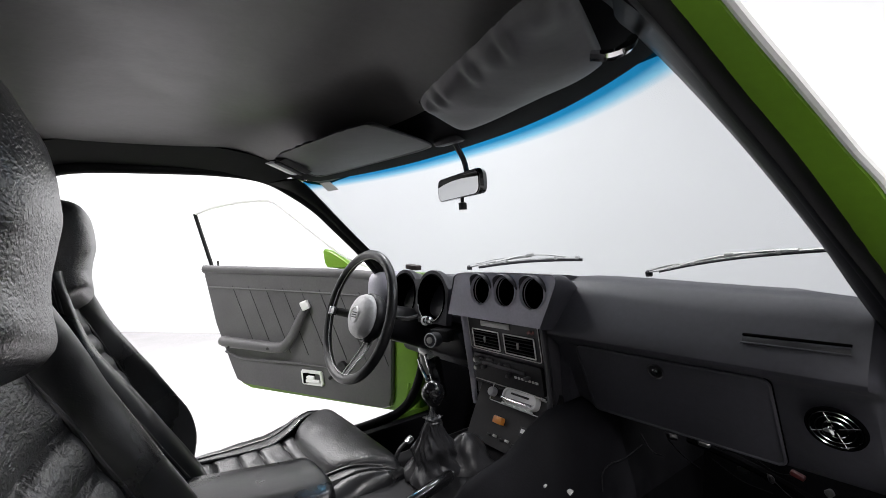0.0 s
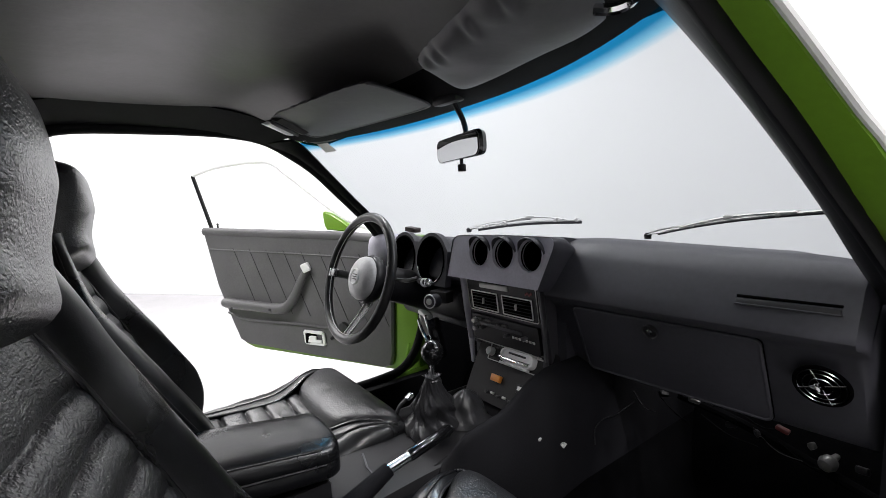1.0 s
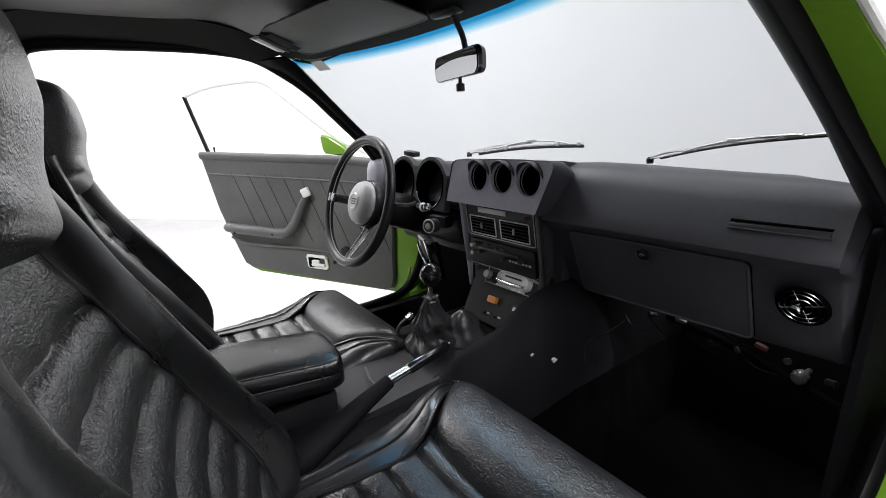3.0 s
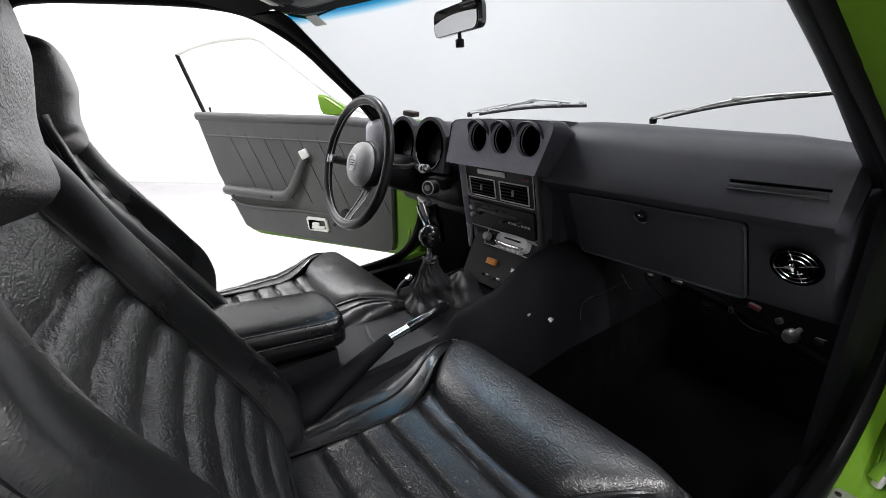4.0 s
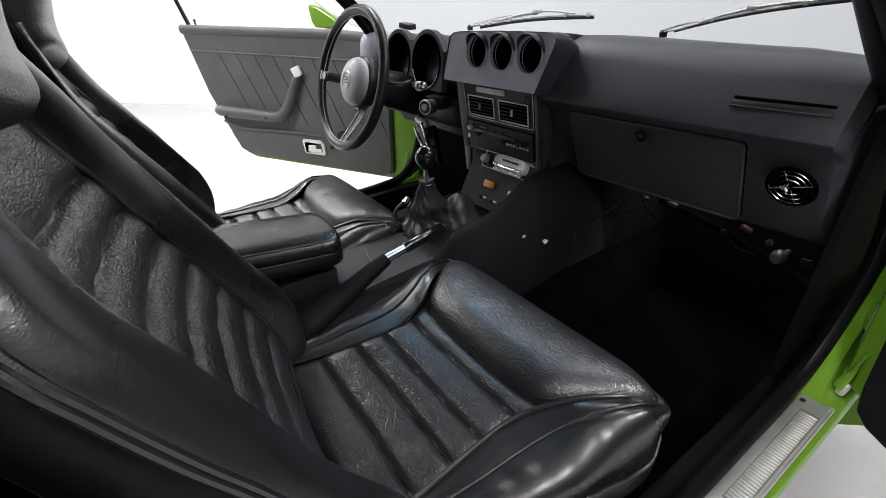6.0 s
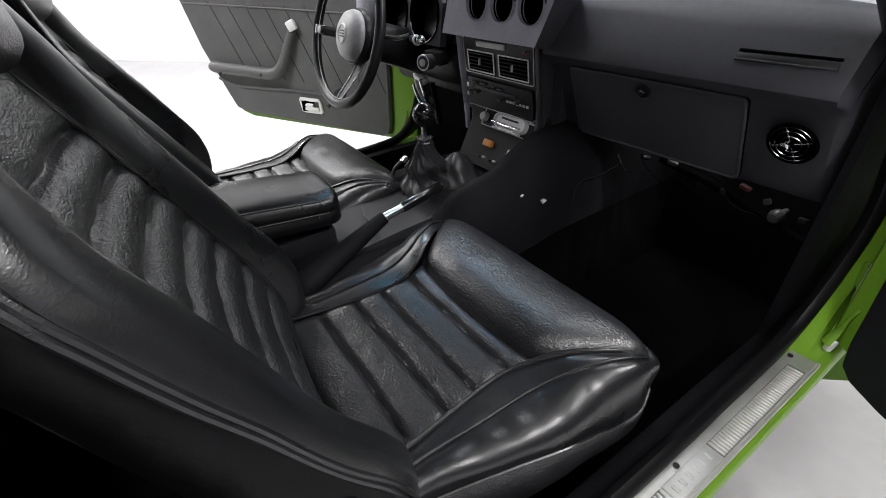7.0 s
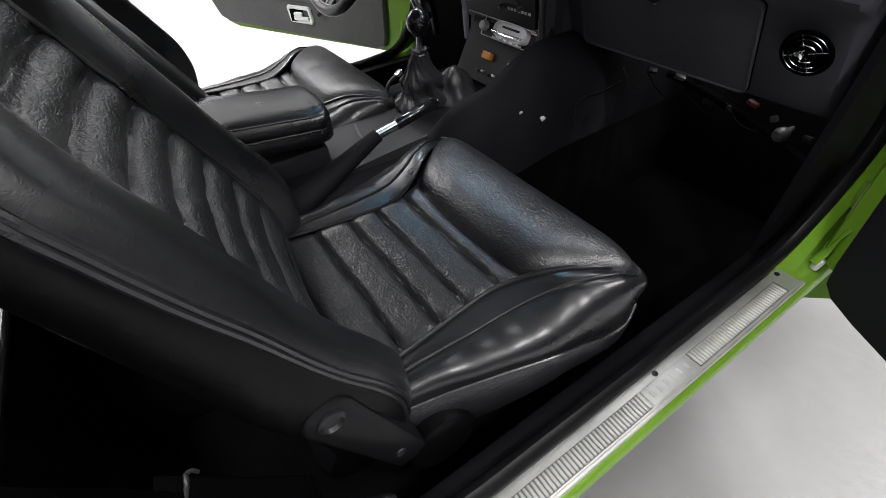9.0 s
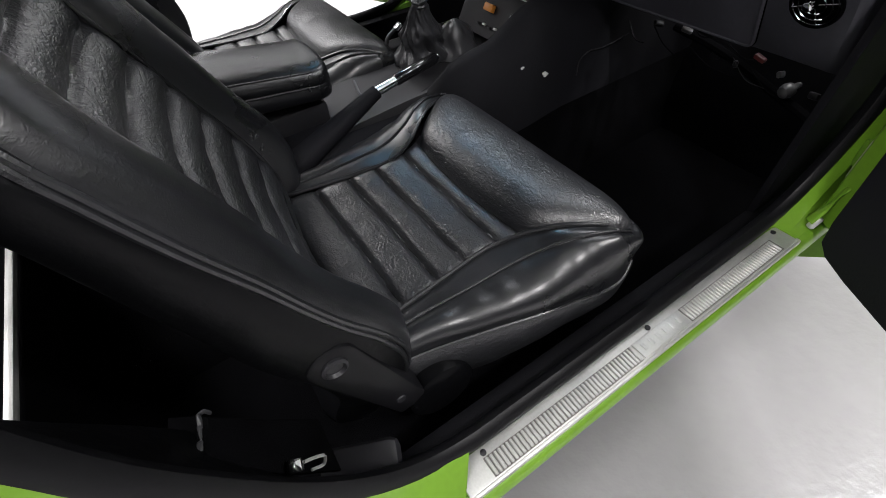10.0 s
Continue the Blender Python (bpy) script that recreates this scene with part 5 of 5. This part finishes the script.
        part("piping", sweep([V(X + sg * p[0], p[1], p[2] + 0.002) for p in [poly(TOPSEAM, k / 60) for k in range(61)]], 0.0038, 8), LEATHER_SMOOTH, s)
        part("skirt_piping", sweep([V(X + sg * (p[0] + 0.001), p[1], p[2]) for p in [poly(SIDESEAM, k / 60) for k in range(61)]], 0.0030, 8), LEATHER_SMOOTH, s)
    part("seat_base", box((X, -0.55, 0.345), (0.40, 0.38, 0.13), 0.03), CARPET, s)
    part("seat_front", box((X, -0.385, 0.42), (0.42, 0.09, 0.10), 0.03), LEATHER_SMOOTH, s)
    # backrest: its crest line, seen from the side
    B = [(-0.708, 0.42), (-0.688, 0.55), (-0.744, 0.70), (-0.814, 0.85), (-0.858, 0.955), (-0.876, 1.03), (-0.880, 1.10), (-0.890, 1.175)]
    bp = spline([(0, y, z) for y, z in B], 70)

    def frame_at(t):
        k = t * 69
        i = min(int(k), 68)
        p = bp[i].lerp(bp[i + 1], k - i)
        d = (bp[i + 1] - bp[i]).normalized()
        return p, d, V(0, d.z, -d.y)   # place, along, out to the front

    def half(t):
        return 0.236 + 0.014 * math.exp(-((t - 0.22) / 0.14) ** 2) - 0.016 * smooth_step(0.10, 0.0, t) - 0.078 * smooth_step(0.46, 0.74, t) - 0.012 * smooth_step(0.74, 0.85, t)

    TOP = 0.73
    SKEW = 0.09  # the back is slightly turned on its base

    def section(t, lo, hi, n, sg):
        """Points of the right half of the section, from lo to hi along it: seam, crest, outer edge, side, back."""
        p, d, nn = frame_at(t)
        h = half(t) + (0.7 * deep * math.exp(-((t - 0.22) / 0.13) ** 2) if sg < 0 else 0.0)
        prof = [(h - 0.082, -0.050), (h - 0.077, -0.032), (h - 0.062, -0.014), (h - 0.042, -0.005), (h - 0.018, -0.004), (h - 0.004, -0.012), (h + 0.001, -0.021),
                (h + 0.006, -0.040), (h + 0.001, -0.070), (h - 0.02, -0.088), (h * 0.55, -0.097), (0.0, -0.10)]
        bulge = (0.020 + 0.028 * math.exp(-((t - 0.12) / 0.09) ** 2) if sg > 0 and not deep else 0.016 * math.exp(-((t - 0.17) / 0.13) ** 2)) + deep * math.exp(-((t - 0.26) / 0.17) ** 2)
        prof = [(a, b * (1 - 0.30 * smooth_step(0.25, 0.50, t)) if i > 6 else b) for i, (a, b) in enumerate(prof)]  # thinner towards the top
        prof = [(a, b + bulge * max(0.0, 1 - i / 8) if i > 1 else b) for i, (a, b) in enumerate(prof)]
        c = spline([(a, b, 0) for a, b in prof], 60)
        out = []
        for k in range(n):
            s0 = (lo + (hi - lo) * k / (n - 1)) * 59
            i = min(int(s0), 58)
            q = c[i].lerp(c[i + 1], s0 - i)
            dip = 0.004 * math.exp(-((s0 / 59 - 0.434 - 0.105 * smooth_step(0.06, 0.45, t)) / 0.016) ** 2)
            out.append((q.x, p + nn * (q.y - dip + lumps((q.x, p.y, p.z), 14, 0.004) * (1 if 2 < s0 < 50 else 0))))
        return out
    def drift(t):
        return 0.105 * smooth_step(0.06, 0.45, t)  # the outer seam runs further back towards the top

    for sg in (1, -1):
        rows = []
        for k in range(61):
            t = TOP * k / 60
            rows.append([p + V(X + sg * x, -SKEW * sg * x, 0) for x, p in section(t, 0.0, 0.47 + drift(t), 34, sg)])
        part("back_bolster", loft(rows, cap=False, closed=False), LEATHER_SMOOTH, s, "smooth black leather side bolster", angle=80)
        rows = []
        for k in range(61):
            t = TOP * k / 60
            rows.append([p + V(X + sg * x, -SKEW * sg * x, 0) for x, p in section(t, 0.47 + drift(t), 0.78, 18, sg)])
        # the lower end is drawn in under the seam
        for k in range(1, 5):
            a = radians(22.5 * k)
            rows.insert(0, [p + V(-sg * 0.03 * (1 - math.cos(a)), -0.01 * (1 - math.cos(a)), -0.022 * math.sin(a)) for p in rows[k - 1]])
        # same leather as the bolster; its shade is put into the colour
        part("back_side", loft(rows, cap=False, closed=False), SIDE, s, "soft black leather side of the back, darkened for shade", angle=80)
        rows = []
        for k in range(61):
            t = TOP * k / 60
            rows.append([p + V(X + sg * x, -SKEW * sg * x, 0) for x, p in section(t, 0.78, 1.0, 12, sg)])
        part("back_shell", loft(rows, cap=False, closed=False), SHELL, s, "dull black back shell", angle=80)
        for pos, nm in (((0.415, "back_piping"), (0.452, "back_piping"), (0.06, "inner_piping")) if sg > 0 else ((0.42, "back_piping"), (0.06, "inner_piping"))):
            path = [section(TOP * k / 60, pos + (drift(TOP * k / 60) if nm == "back_piping" else 0.0), 1, 2, sg)[0] for k in range(61)]
            part(nm, sweep([p + V(X + sg * x, 0.001 - SKEW * sg * x, 0.001) for x, p in path], 0.0034, 8), LEATHER_SMOOTH, s)
    back_seams = (0.902, 0.855, 0.809, 0.762, 0.713, 0.663, 0.612, 0.56, 0.51)

    def panel(u, v):
        t = 0.0 + (TOP + 0.01) * v
        p, d, n = frame_at(t)
        hw = half(t) - 0.074
        x = X + (2 * u - 1) * hw
        e = abs(2 * u - 1)
        zz = p.z + 0.25 * (x - 0.33) ** 2 + 0.003 * noise.noise(Vector((x * 14, p.z * 5, 4)))
        dist = min(abs(zz - q) for q in back_seams)
        pl = pleats(dist, 0.008)
        return p + V(x, -SKEW * (x - X), 0) + n * (-0.052 + 0.012 * pl * (1 - e ** 10) + 0.012 * e ** 2 + lumps((x, p.z, 3), 24, 0.0016) + lumps((x, p.z * 1.4, 7), 60, 0.0006))
    part("back_panel", surface(panel, 44, 240), LEATHER, s, "pleated black leather back panel", angle=60)
    rings = []
    for k in range(41):
        t = k / 40
        p, d, n = frame_at(0.562 + 0.438 * t)
        e = abs(2 * t - 1)
        crisp = 16 if t < 0.5 else 8  # a crisp lower edge, a rounded top
        hw = (0.146 - 0.010 * t) * (1 - (0.05 if t < 0.5 else 0.12) * e ** 8)
        th = 0.066 * (1 - e ** crisp) ** 0.5 + 0.004
        rg = []
        for j in range(56):
            a = 2 * math.pi * j / 56
            q = p + V(X + hw * math.copysign(abs(math.cos(a)) ** 0.40, math.cos(a)), 0, 0) + n * (-0.046 - 0.012 * (1 - t) ** 2 + 0.014 * smooth_step(0.15, 0.6, t) + th * math.copysign(abs(math.sin(a)) ** 0.6, math.sin(a)))
            rg.append(q + n * (lumps((q.x, q.y, q.z * 2), 22, 0.0014) * (1 - e ** 4)) + V(0, 0, 0.17 * (q.x - X + 0.14) * (1 - t) ** 1.5))
        rings.append(rg)
    part("headrest", loft(rings), LEATHER, s, "padded black leather headrest", angle=70)
    # recliner cover: a rounded bar over the hinge
    def cover(g):
        a, b = V(0, -0.781, 0.621), V(0, -0.716, 0.452)
        d = (b - a).normalized()
        m = V(0, -d.z, d.y)
        out = [a + (d * -math.cos(w) + m * math.sin(w)) * 0.027 * g for w in [radians(-90 + 18 * i) for i in range(11)]]
        return out + [b + m * 0.021 * g + d * 0.006 * g, b + d * 0.012 * g, b - m * 0.021 * g + d * 0.006 * g]
    rc = part("recliner_cover", loft([[q + V(x, 0, 0) for q in cover(g)] for x, g in ((0.600, 1.06), (0.624, 1.03), (0.631, 0.97), (0.633, 0.86))]), RUBBER, s, "charcoal plastic recliner cover", angle=40)
    part("recliner_bolt", lathe([(0.014, 0.0), (0.014, 0.004), (0.011, 0.006), (0.009, 0.002), (0.004, 0.002)], axis_pose((0.632, -0.781, 0.621), (1, 0, 0)), 18), PLASTIC, rc, "dark pivot bolt")
    part("recliner_screw", lathe([(0.007, 0.0), (0.006, 0.003)], axis_pose((0.632, -0.728, 0.478), (1, 0, 0)), 12), PLASTIC, rc)
    part("recliner_knob", lathe([(0.052, 0.0), (0.052, 0.020), (0.044, 0.026), (0.0, 0.026)], axis_pose((0.600, -0.662, 0.395), (1, 0, 0)), 28), SIDE, s, "round black recliner knob")
    part("leather_tear", box((X - 0.10, -0.742, 0.600), (0.012, 0.004, 0.010), 0.001, (-20, 0, 25)), STEEL, s, "small pale tear in the leather")
    return s


seat()
DRIVER = seat(0.034)
DRIVER.matrix_basis = pose(0.375 - 0.765, -0.5 + 0.012, 0.276)
for o in DRIVER.children:
    if o.name.startswith(("back_", "inner_piping", "headrest")):
        turn = 0 if o.name.startswith("headrest") else 3
        o.matrix_basis = pose(0.375, -0.775, 0) @ pose(0, 0, 0, 0, 0, turn) @ pose(-0.375, 0.753, 0.004)  # its back is reclined a little further


# ---- doors ----
def door(sg):
    """sg: -1 the driver's side, 1 the passenger's; opened wide."""
    th = radians(57)
    H = V(-0.74, 0.14, 0) if sg < 0 else V(0.735, 0.105, 0)
    u, n = V(sg * math.sin(th), -math.cos(th), 0), V(-sg * math.cos(th), -math.sin(th), 0)

    def P(s, z, d=0.0):
        return H + u * s + n * d + V(0, 0, z)

    def slab(outline, d0, d1, bev=0.008):
        c = V(sum(a for a, b in outline) / len(outline), sum(b for a, b in outline) / len(outline), 0)
        def rg(d, k):
            return [P(c.x + (a - c.x) * k, c.y + (b - c.y) * k, d) for a, b in outline]
        return loft([rg(d0, 1), rg(d1 - bev, 1.0), rg(d1, 0.985)])
    shell = [(0.0, 0.92), (0.30, 0.938), (1.140, 0.986), (1.152, 0.95), (1.10, 0.72), (1.01, 0.50), (0.955, 0.425), (0.90, 0.405), (0.05, 0.35), (0.0, 0.36)]
    card = [(0.085, 0.915), (0.30, 0.945), (1.138, 0.998), (1.125, 0.94), (1.075, 0.72), (0.995, 0.52), (0.965, 0.452), (0.92, 0.432), (0.17, 0.370), (0.135, 0.380), (0.122, 0.42)]
    if sg > 0:
        shell = [(a, max(b, 0.385)) for a, b in shell]
        card = [(0.035, 0.915), (0.30, 0.945), (1.138, 0.998), (1.125, 0.94), (1.075, 0.72), (0.995, 0.52), (0.965, 0.435), (0.92, 0.405), (0.14, 0.362), (0.085, 0.364), (0.062, 0.378), (0.055, 0.42)]
    dr = part("car_door", slab(shell, -0.13, 0.0), GREEN, CAR, "lime green door shell standing open", angle=30)
    # the passenger card's shade is painted in by giving it the tunnel's black
    cd = part("door_card", slab(card, 0.0, 0.022), DOORCARD if sg < 0 else TUNNEL, dr, "grey vinyl door card" if sg < 0 else "vinyl door card, blackened for shade", angle=30)
    # top roll, seam ridge and slanted stitch lines
    part("top_roll", sweep([P(0.10, 0.915, 0.016), P(0.3, 0.938, 0.016), P(0.7, 0.962, 0.016), P(1.13, 0.988, 0.016)], (0.017, 0.020), 10), DOORCARD, dr)
    part("ridge", sweep([P(0.13, 0.835, 0.022), P(0.5, 0.862, 0.022), P(1.10, 0.900, 0.022)], 0.0045, 6), DOORCARD, dr)
    for k in range(8):
        a, b = 0.25 + 0.10 * k, 0.25 + 0.10 * k - 0.13 * 1.0
        z0, z1 = 0.845 + 0.06 * a, 0.53 + 0.08 * a
        part("stitch_line", sweep([P(a, z0, 0.0215), P(a + (b - a) * -0.0, z0, 0.0215).lerp(P(a - 0.12, z1, 0.0215), 0.5), P(a - 0.12, z1, 0.0215)], 0.0022, 6), PLASTIC, dr)
    part("pocket_lip", sweep(spline([P(1.02, 0.585, 0.022), P(0.90, 0.555, 0.028), P(0.6, 0.545, 0.028), P(0.42, 0.53, 0.022)], 16), 0.006, 8), DOORCARD, dr)
    # armrest with pull
    part("armrest", sweep(spline([P(1.005, 0.640, 0.03), P(0.98, 0.640, 0.052), P(0.80, 0.630, 0.06), P(0.66, 0.622, 0.058), P(0.60, 0.655, 0.055), P(0.54, 0.755, 0.045), P(0.515, 0.802, 0.03)], 30), lambda t: (0.024 - 0.009 * smooth_step(0.55, 0.9, t), 0.028 - 0.010 * smooth_step(0.5, 0.8, t)), 14, up=tuple(n)), DOORCARD, dr, "grey padded armrest with a pull", angle=60)
    part("pull_cap", box(tuple(P(0.512, 0.808, 0.045)), (0.035, 0.03, 0.04), 0.006, (0, -20, -57 * sg)), BRIGHT, dr, "bright square pull cap")
    for s0 in (0.93, 0.70):
        part("armrest_screw", lathe([(0.007, 0), (0.006, 0.003)], axis_pose(P(s0, 0.622, 0.086), n), 12), PLASTIC, dr)
    esc = part("handle_surround", join(*[sweep([P(a, b, 0.027), P(c, e, 0.027)], 0.008, 8) for a, b, c, e in ((0.46, 0.455, 0.56, 0.460), (0.56, 0.460, 0.565, 0.512), (0.565, 0.512, 0.465, 0.507), (0.465, 0.507, 0.46, 0.455))]), BRIGHT, dr, "chrome handle surround")
    part("handle_recess", box(tuple(P(0.512, 0.484, 0.0235)), (0.088, 0.004, 0.046), 0.001, (0, 0, -57 * sg)), DARK, dr, "dark recess behind the handle")
    part("inner_handle", join(sweep([P(0.500, 0.484, 0.033), P(0.556, 0.487, 0.033)], (0.005, 0.010), 8), sweep([P(0.472, 0.470, 0.034), P(0.540, 0.472, 0.036)], (0.005, 0.008), 8)), BRIGHT, dr, "chrome inner door handle")
    part("crank_arm", sweep([P(0.36, 0.53, 0.03), P(0.41, 0.49, 0.045)], 0.008, 8), PLASTIC, dr, "black window crank")
    part("crank_hub", lathe([(0.024, 0), (0.022, 0.014), (0.0, 0.016)], axis_pose(P(0.35, 0.54, 0.024), n), 18), PLASTIC, dr)
    # window frame
    part("frame_bar", sweep([P(1.13, 0.995, -0.03), P(1.223, 1.268, -0.03)], (0.008, 0.010), 8), RUBBER, dr, "black rear window bar")
    part("frame", sweep(spline([P(1.228, 1.268, -0.03), P(1.10, 1.292, -0.03), P(0.95, 1.302, -0.03), P(0.80, 1.300, -0.03), P(0.715, 1.283, -0.03), P(0.62, 1.215, -0.03), P(0.34, 1.012, -0.03), P(0.12, 0.93, -0.03)], 40), (0.007, 0.009), 8), BRIGHT, dr, "bright metal window frame")
    part("lock_button", lathe([(0.004, 0), (0.004, 0.024), (0.006, 0.028), (0.004, 0.034)], Matrix.Translation(P(1.05, 0.99, 0.005)), 10), PLASTIC, dr)
    # mirror outside
    mo = [(0.305, 0.972), (0.335, 0.996), (0.400, 1.036), (0.438, 1.048), (0.446, 1.036), (0.440, 0.985), (0.428, 0.966), (0.36, 0.958), (0.315, 0.958)]
    mc = V(0.385, 1.0, 0)
    part("door_mirror", loft([[P(mc.x + (a - mc.x) * g, mc.y + (b - mc.y) * g, d) for a, b in mo] for g, d in ((0.86, -0.012), (1.0, -0.020), (1.0, -0.045), (0.8, -0.075), (0.4, -0.09))]), GREEN, dr, "lime green door mirror", angle=40)
    part("mirror_foot", sweep([P(0.37, 0.94, -0.05), P(0.39, 0.98, -0.06)], (0.016, 0.012), 8), GREEN, dr)
    # hinge edge
    for z in (0.51, 0.75):
        hg = part("hinge", box(tuple(P(-0.006, z, -0.03)), (0.034, 0.030, 0.05), 0.006, (0, 0, -57 * sg)), GREEN, dr)
        part("hinge_pin", lathe([(0.006, -0.04), (0.008, -0.036), (0.008, 0.036), (0.006, 0.04)], Matrix.Translation(P(0.006, z, -0.012)), 12), STEEL, hg, "steel hinge pin")
    if sg > 0:
        hp = part("hinge_plate", box((0.757, 0.150, 0.512), (0.008, 0.060, 0.070), 0.004, (0, 0, 10)), GREEN, dr, "lime green hinge plate")
        for dy, dz in ((-0.018, 0.02), (0.012, 0.022), (-0.016, -0.02), (0.014, -0.018)):
            part("hinge_bolt", lathe([(0.0075, 0.0), (0.0075, 0.006), (0.005, 0.008)], axis_pose((0.760, 0.150 + dy, 0.512 + dz), (1, -0.2, 0.1)), 6), STEEL, hp, "steel hinge bolt")
        part("strap_slot", box((0.7505, 0.092, 0.412), (0.006, 0.034, 0.012), 0.003, (-35, 0, 8)), DARK, dr, "dark slot under the check strap")
        part("strap_pin", lathe([(0.006, -0.012), (0.007, -0.010), (0.007, 0.010), (0.006, 0.012)], axis_pose((0.752, 0.066, 0.398), (0.2, 0.3, 1)), 12), STEEL, dr)
    part("check_strap", sweep(spline([(sg * 0.744, 0.062, 0.398), (sg * 0.752, 0.078, 0.43), (sg * 0.756, 0.090, 0.462), (sg * 0.764, 0.098, 0.485)], 14), lambda t: (0.003, 0.010 - 0.004 * t), 8, up=(0, 0.6, 0.8)), GREEN, dr, "painted check strap")
    return dr


door(-1)
door(1)


# ---- under the dashboard, behind the seat ----
def clutter():
    rail = part("dash_rail", sweep(spline([(0.30, 0.19, 0.575), (0.42, 0.185, 0.56), (0.56, 0.175, 0.525), (0.655, 0.17, 0.50)], 12), (0.012, 0.008), 8), CARPET)
    tagged(rail, "dull metal rail under the dashboard", "rail")
    bulb = part("lamp_bulb", lathe([(0.005, -0.012), (0.006, 0.0), (0.012, 0.006), (0.0145, 0.016), (0.011, 0.026), (0.003, 0.030)], axis_pose((0.575, 0.18, 0.548), (-0.2, -0.8, -0.2)), 18), BULB)
    tagged(bulb, "small white bulb hanging under the dashboard", "bulb")
    rnd = random.Random(4)
    mats = (PLASTIC, PLASTIC_GREY, RED, PLASTIC, PLASTIC_GREY, PLASTIC, PLASTIC_GREY)
    for k in range(7):
        a = V(0.24 + 0.045 * k + rnd.uniform(-0.01, 0.01), 0.13 + rnd.uniform(-0.03, 0.06), 0.60 + rnd.uniform(-0.03, 0.02) - 0.004 * k)
        b = a + V(rnd.uniform(0.05, 0.12), rnd.uniform(-0.02, 0.04), rnd.uniform(-0.04, 0.0))
        w = part("wire", sweep(spline([a, a.lerp(b, 0.5) + V(0, 0, -rnd.uniform(0.004, 0.016)), b], 10), rnd.uniform(0.0008, 0.0013), 6), SHELL if k % 5 else mats[k % 7])
        tagged(w, "loose electric wire under the dashboard", "wire", "loose wires")
    for k, (x, y, z, m, lab) in enumerate(((0.515, 0.13, 0.598, RED, "small red connector"), (0.36, 0.13, 0.602, BULB, "small pale connector"), (0.30, 0.12, 0.60, PLASTIC, "small black connector"), (0.55, 0.16, 0.57, BULB, "pale folded tag"),
                                           (0.46, 0.17, 0.555, PLASTIC, "black relay"), (0.62, 0.15, 0.56, PLASTIC, "black relay"), (0.41, 0.18, 0.55, PLASTIC, "black relay"))):
        c = part("connector", box((x, y, z), (0.022, 0.012, 0.009), 0.003, (20 * k, 15, 30 * k)), m)
        tagged(c, lab + " under the dashboard", "connector", "connectors")
    c = part("loose_cable", sweep(spline([(0.212, 0.15, 0.545), (0.210, 0.08, 0.535), (0.206, 0.03, 0.537), (0.208, 0.0, 0.525), (0.214, -0.010, 0.495)], 14), 0.0014, 6), PLASTIC)
    tagged(c, "grey cable end hanging by the tunnel", "cable")
    # by the rear jamb
    bag = thing("folded_mat", (0.53, -0.9, 0.28), "folded black carpet mat with a worn edge", "mat")
    quad = [V(0.600, -0.906, 0.617), V(0.604, -0.865, 0.556), V(0.598, -0.825, 0.484), V(0.645, -0.831, 0.426), V(0.652, -0.875, 0.52), V(0.645, -0.916, 0.614)]
    mid = sum(quad, V(0, 0, 0)) / 6
    part("mat_body", loft([[mid + (p - mid) * 0.93 + V(0.006, 0.006, 0.006) for p in quad], quad, [p + V(-0.05, -0.04, -0.05) for p in quad]]), CARPET, bag, angle=60)
    rnd = random.Random(9)
    fray = [quad[0].lerp(quad[5], k / 14) + V(rnd.uniform(-0.002, 0.002), 0.003, rnd.uniform(-0.002, 0.004)) for k in range(15)]
    part("worn_edge", sweep(fray, lambda t: 0.0014 + 0.0016 * math.sin(37 * t) ** 2, 6), GAITER, bag, "frayed grey edge")
    part("loose_thread", sweep(spline([fray[0], fray[0] + V(0.002, 0.005, 0.003), fray[0] + V(0.003, 0.008, -0.003)], 8), 0.002, 6), GAITER, bag)
    belt = thing("seat_belt_anchor", (0.63, -0.82, 0.3), "black seat belt anchor with a metal buckle", "seat belt")
    part("cover", box((0.640, -0.805, 0.40), (0.045, 0.11, 0.025), 0.012, (10, 20, -24)), PLASTIC, belt)
    part("buckle", box((0.658, -0.857, 0.538), (0.014, 0.014, 0.012), 0.003, (0, 20, -20)), CHROME, belt, "chrome buckle")
    part("buckle_loop", sweep(spline([(0.656, -0.850, 0.530), (0.654, -0.840, 0.520), (0.653, -0.832, 0.508), (0.653, -0.838, 0.490), (0.655, -0.850, 0.500)], 12), 0.002, 6), STEEL, belt, "bent wire loop")
    st = part("deck_trim", box((-0.06, -1.113, 0.527), (0.98, 0.013, 0.013), 0.005), STEEL)
    tagged(st, "bright metal trim strip on the rear deck", "trim", kind="structure")


clutter()
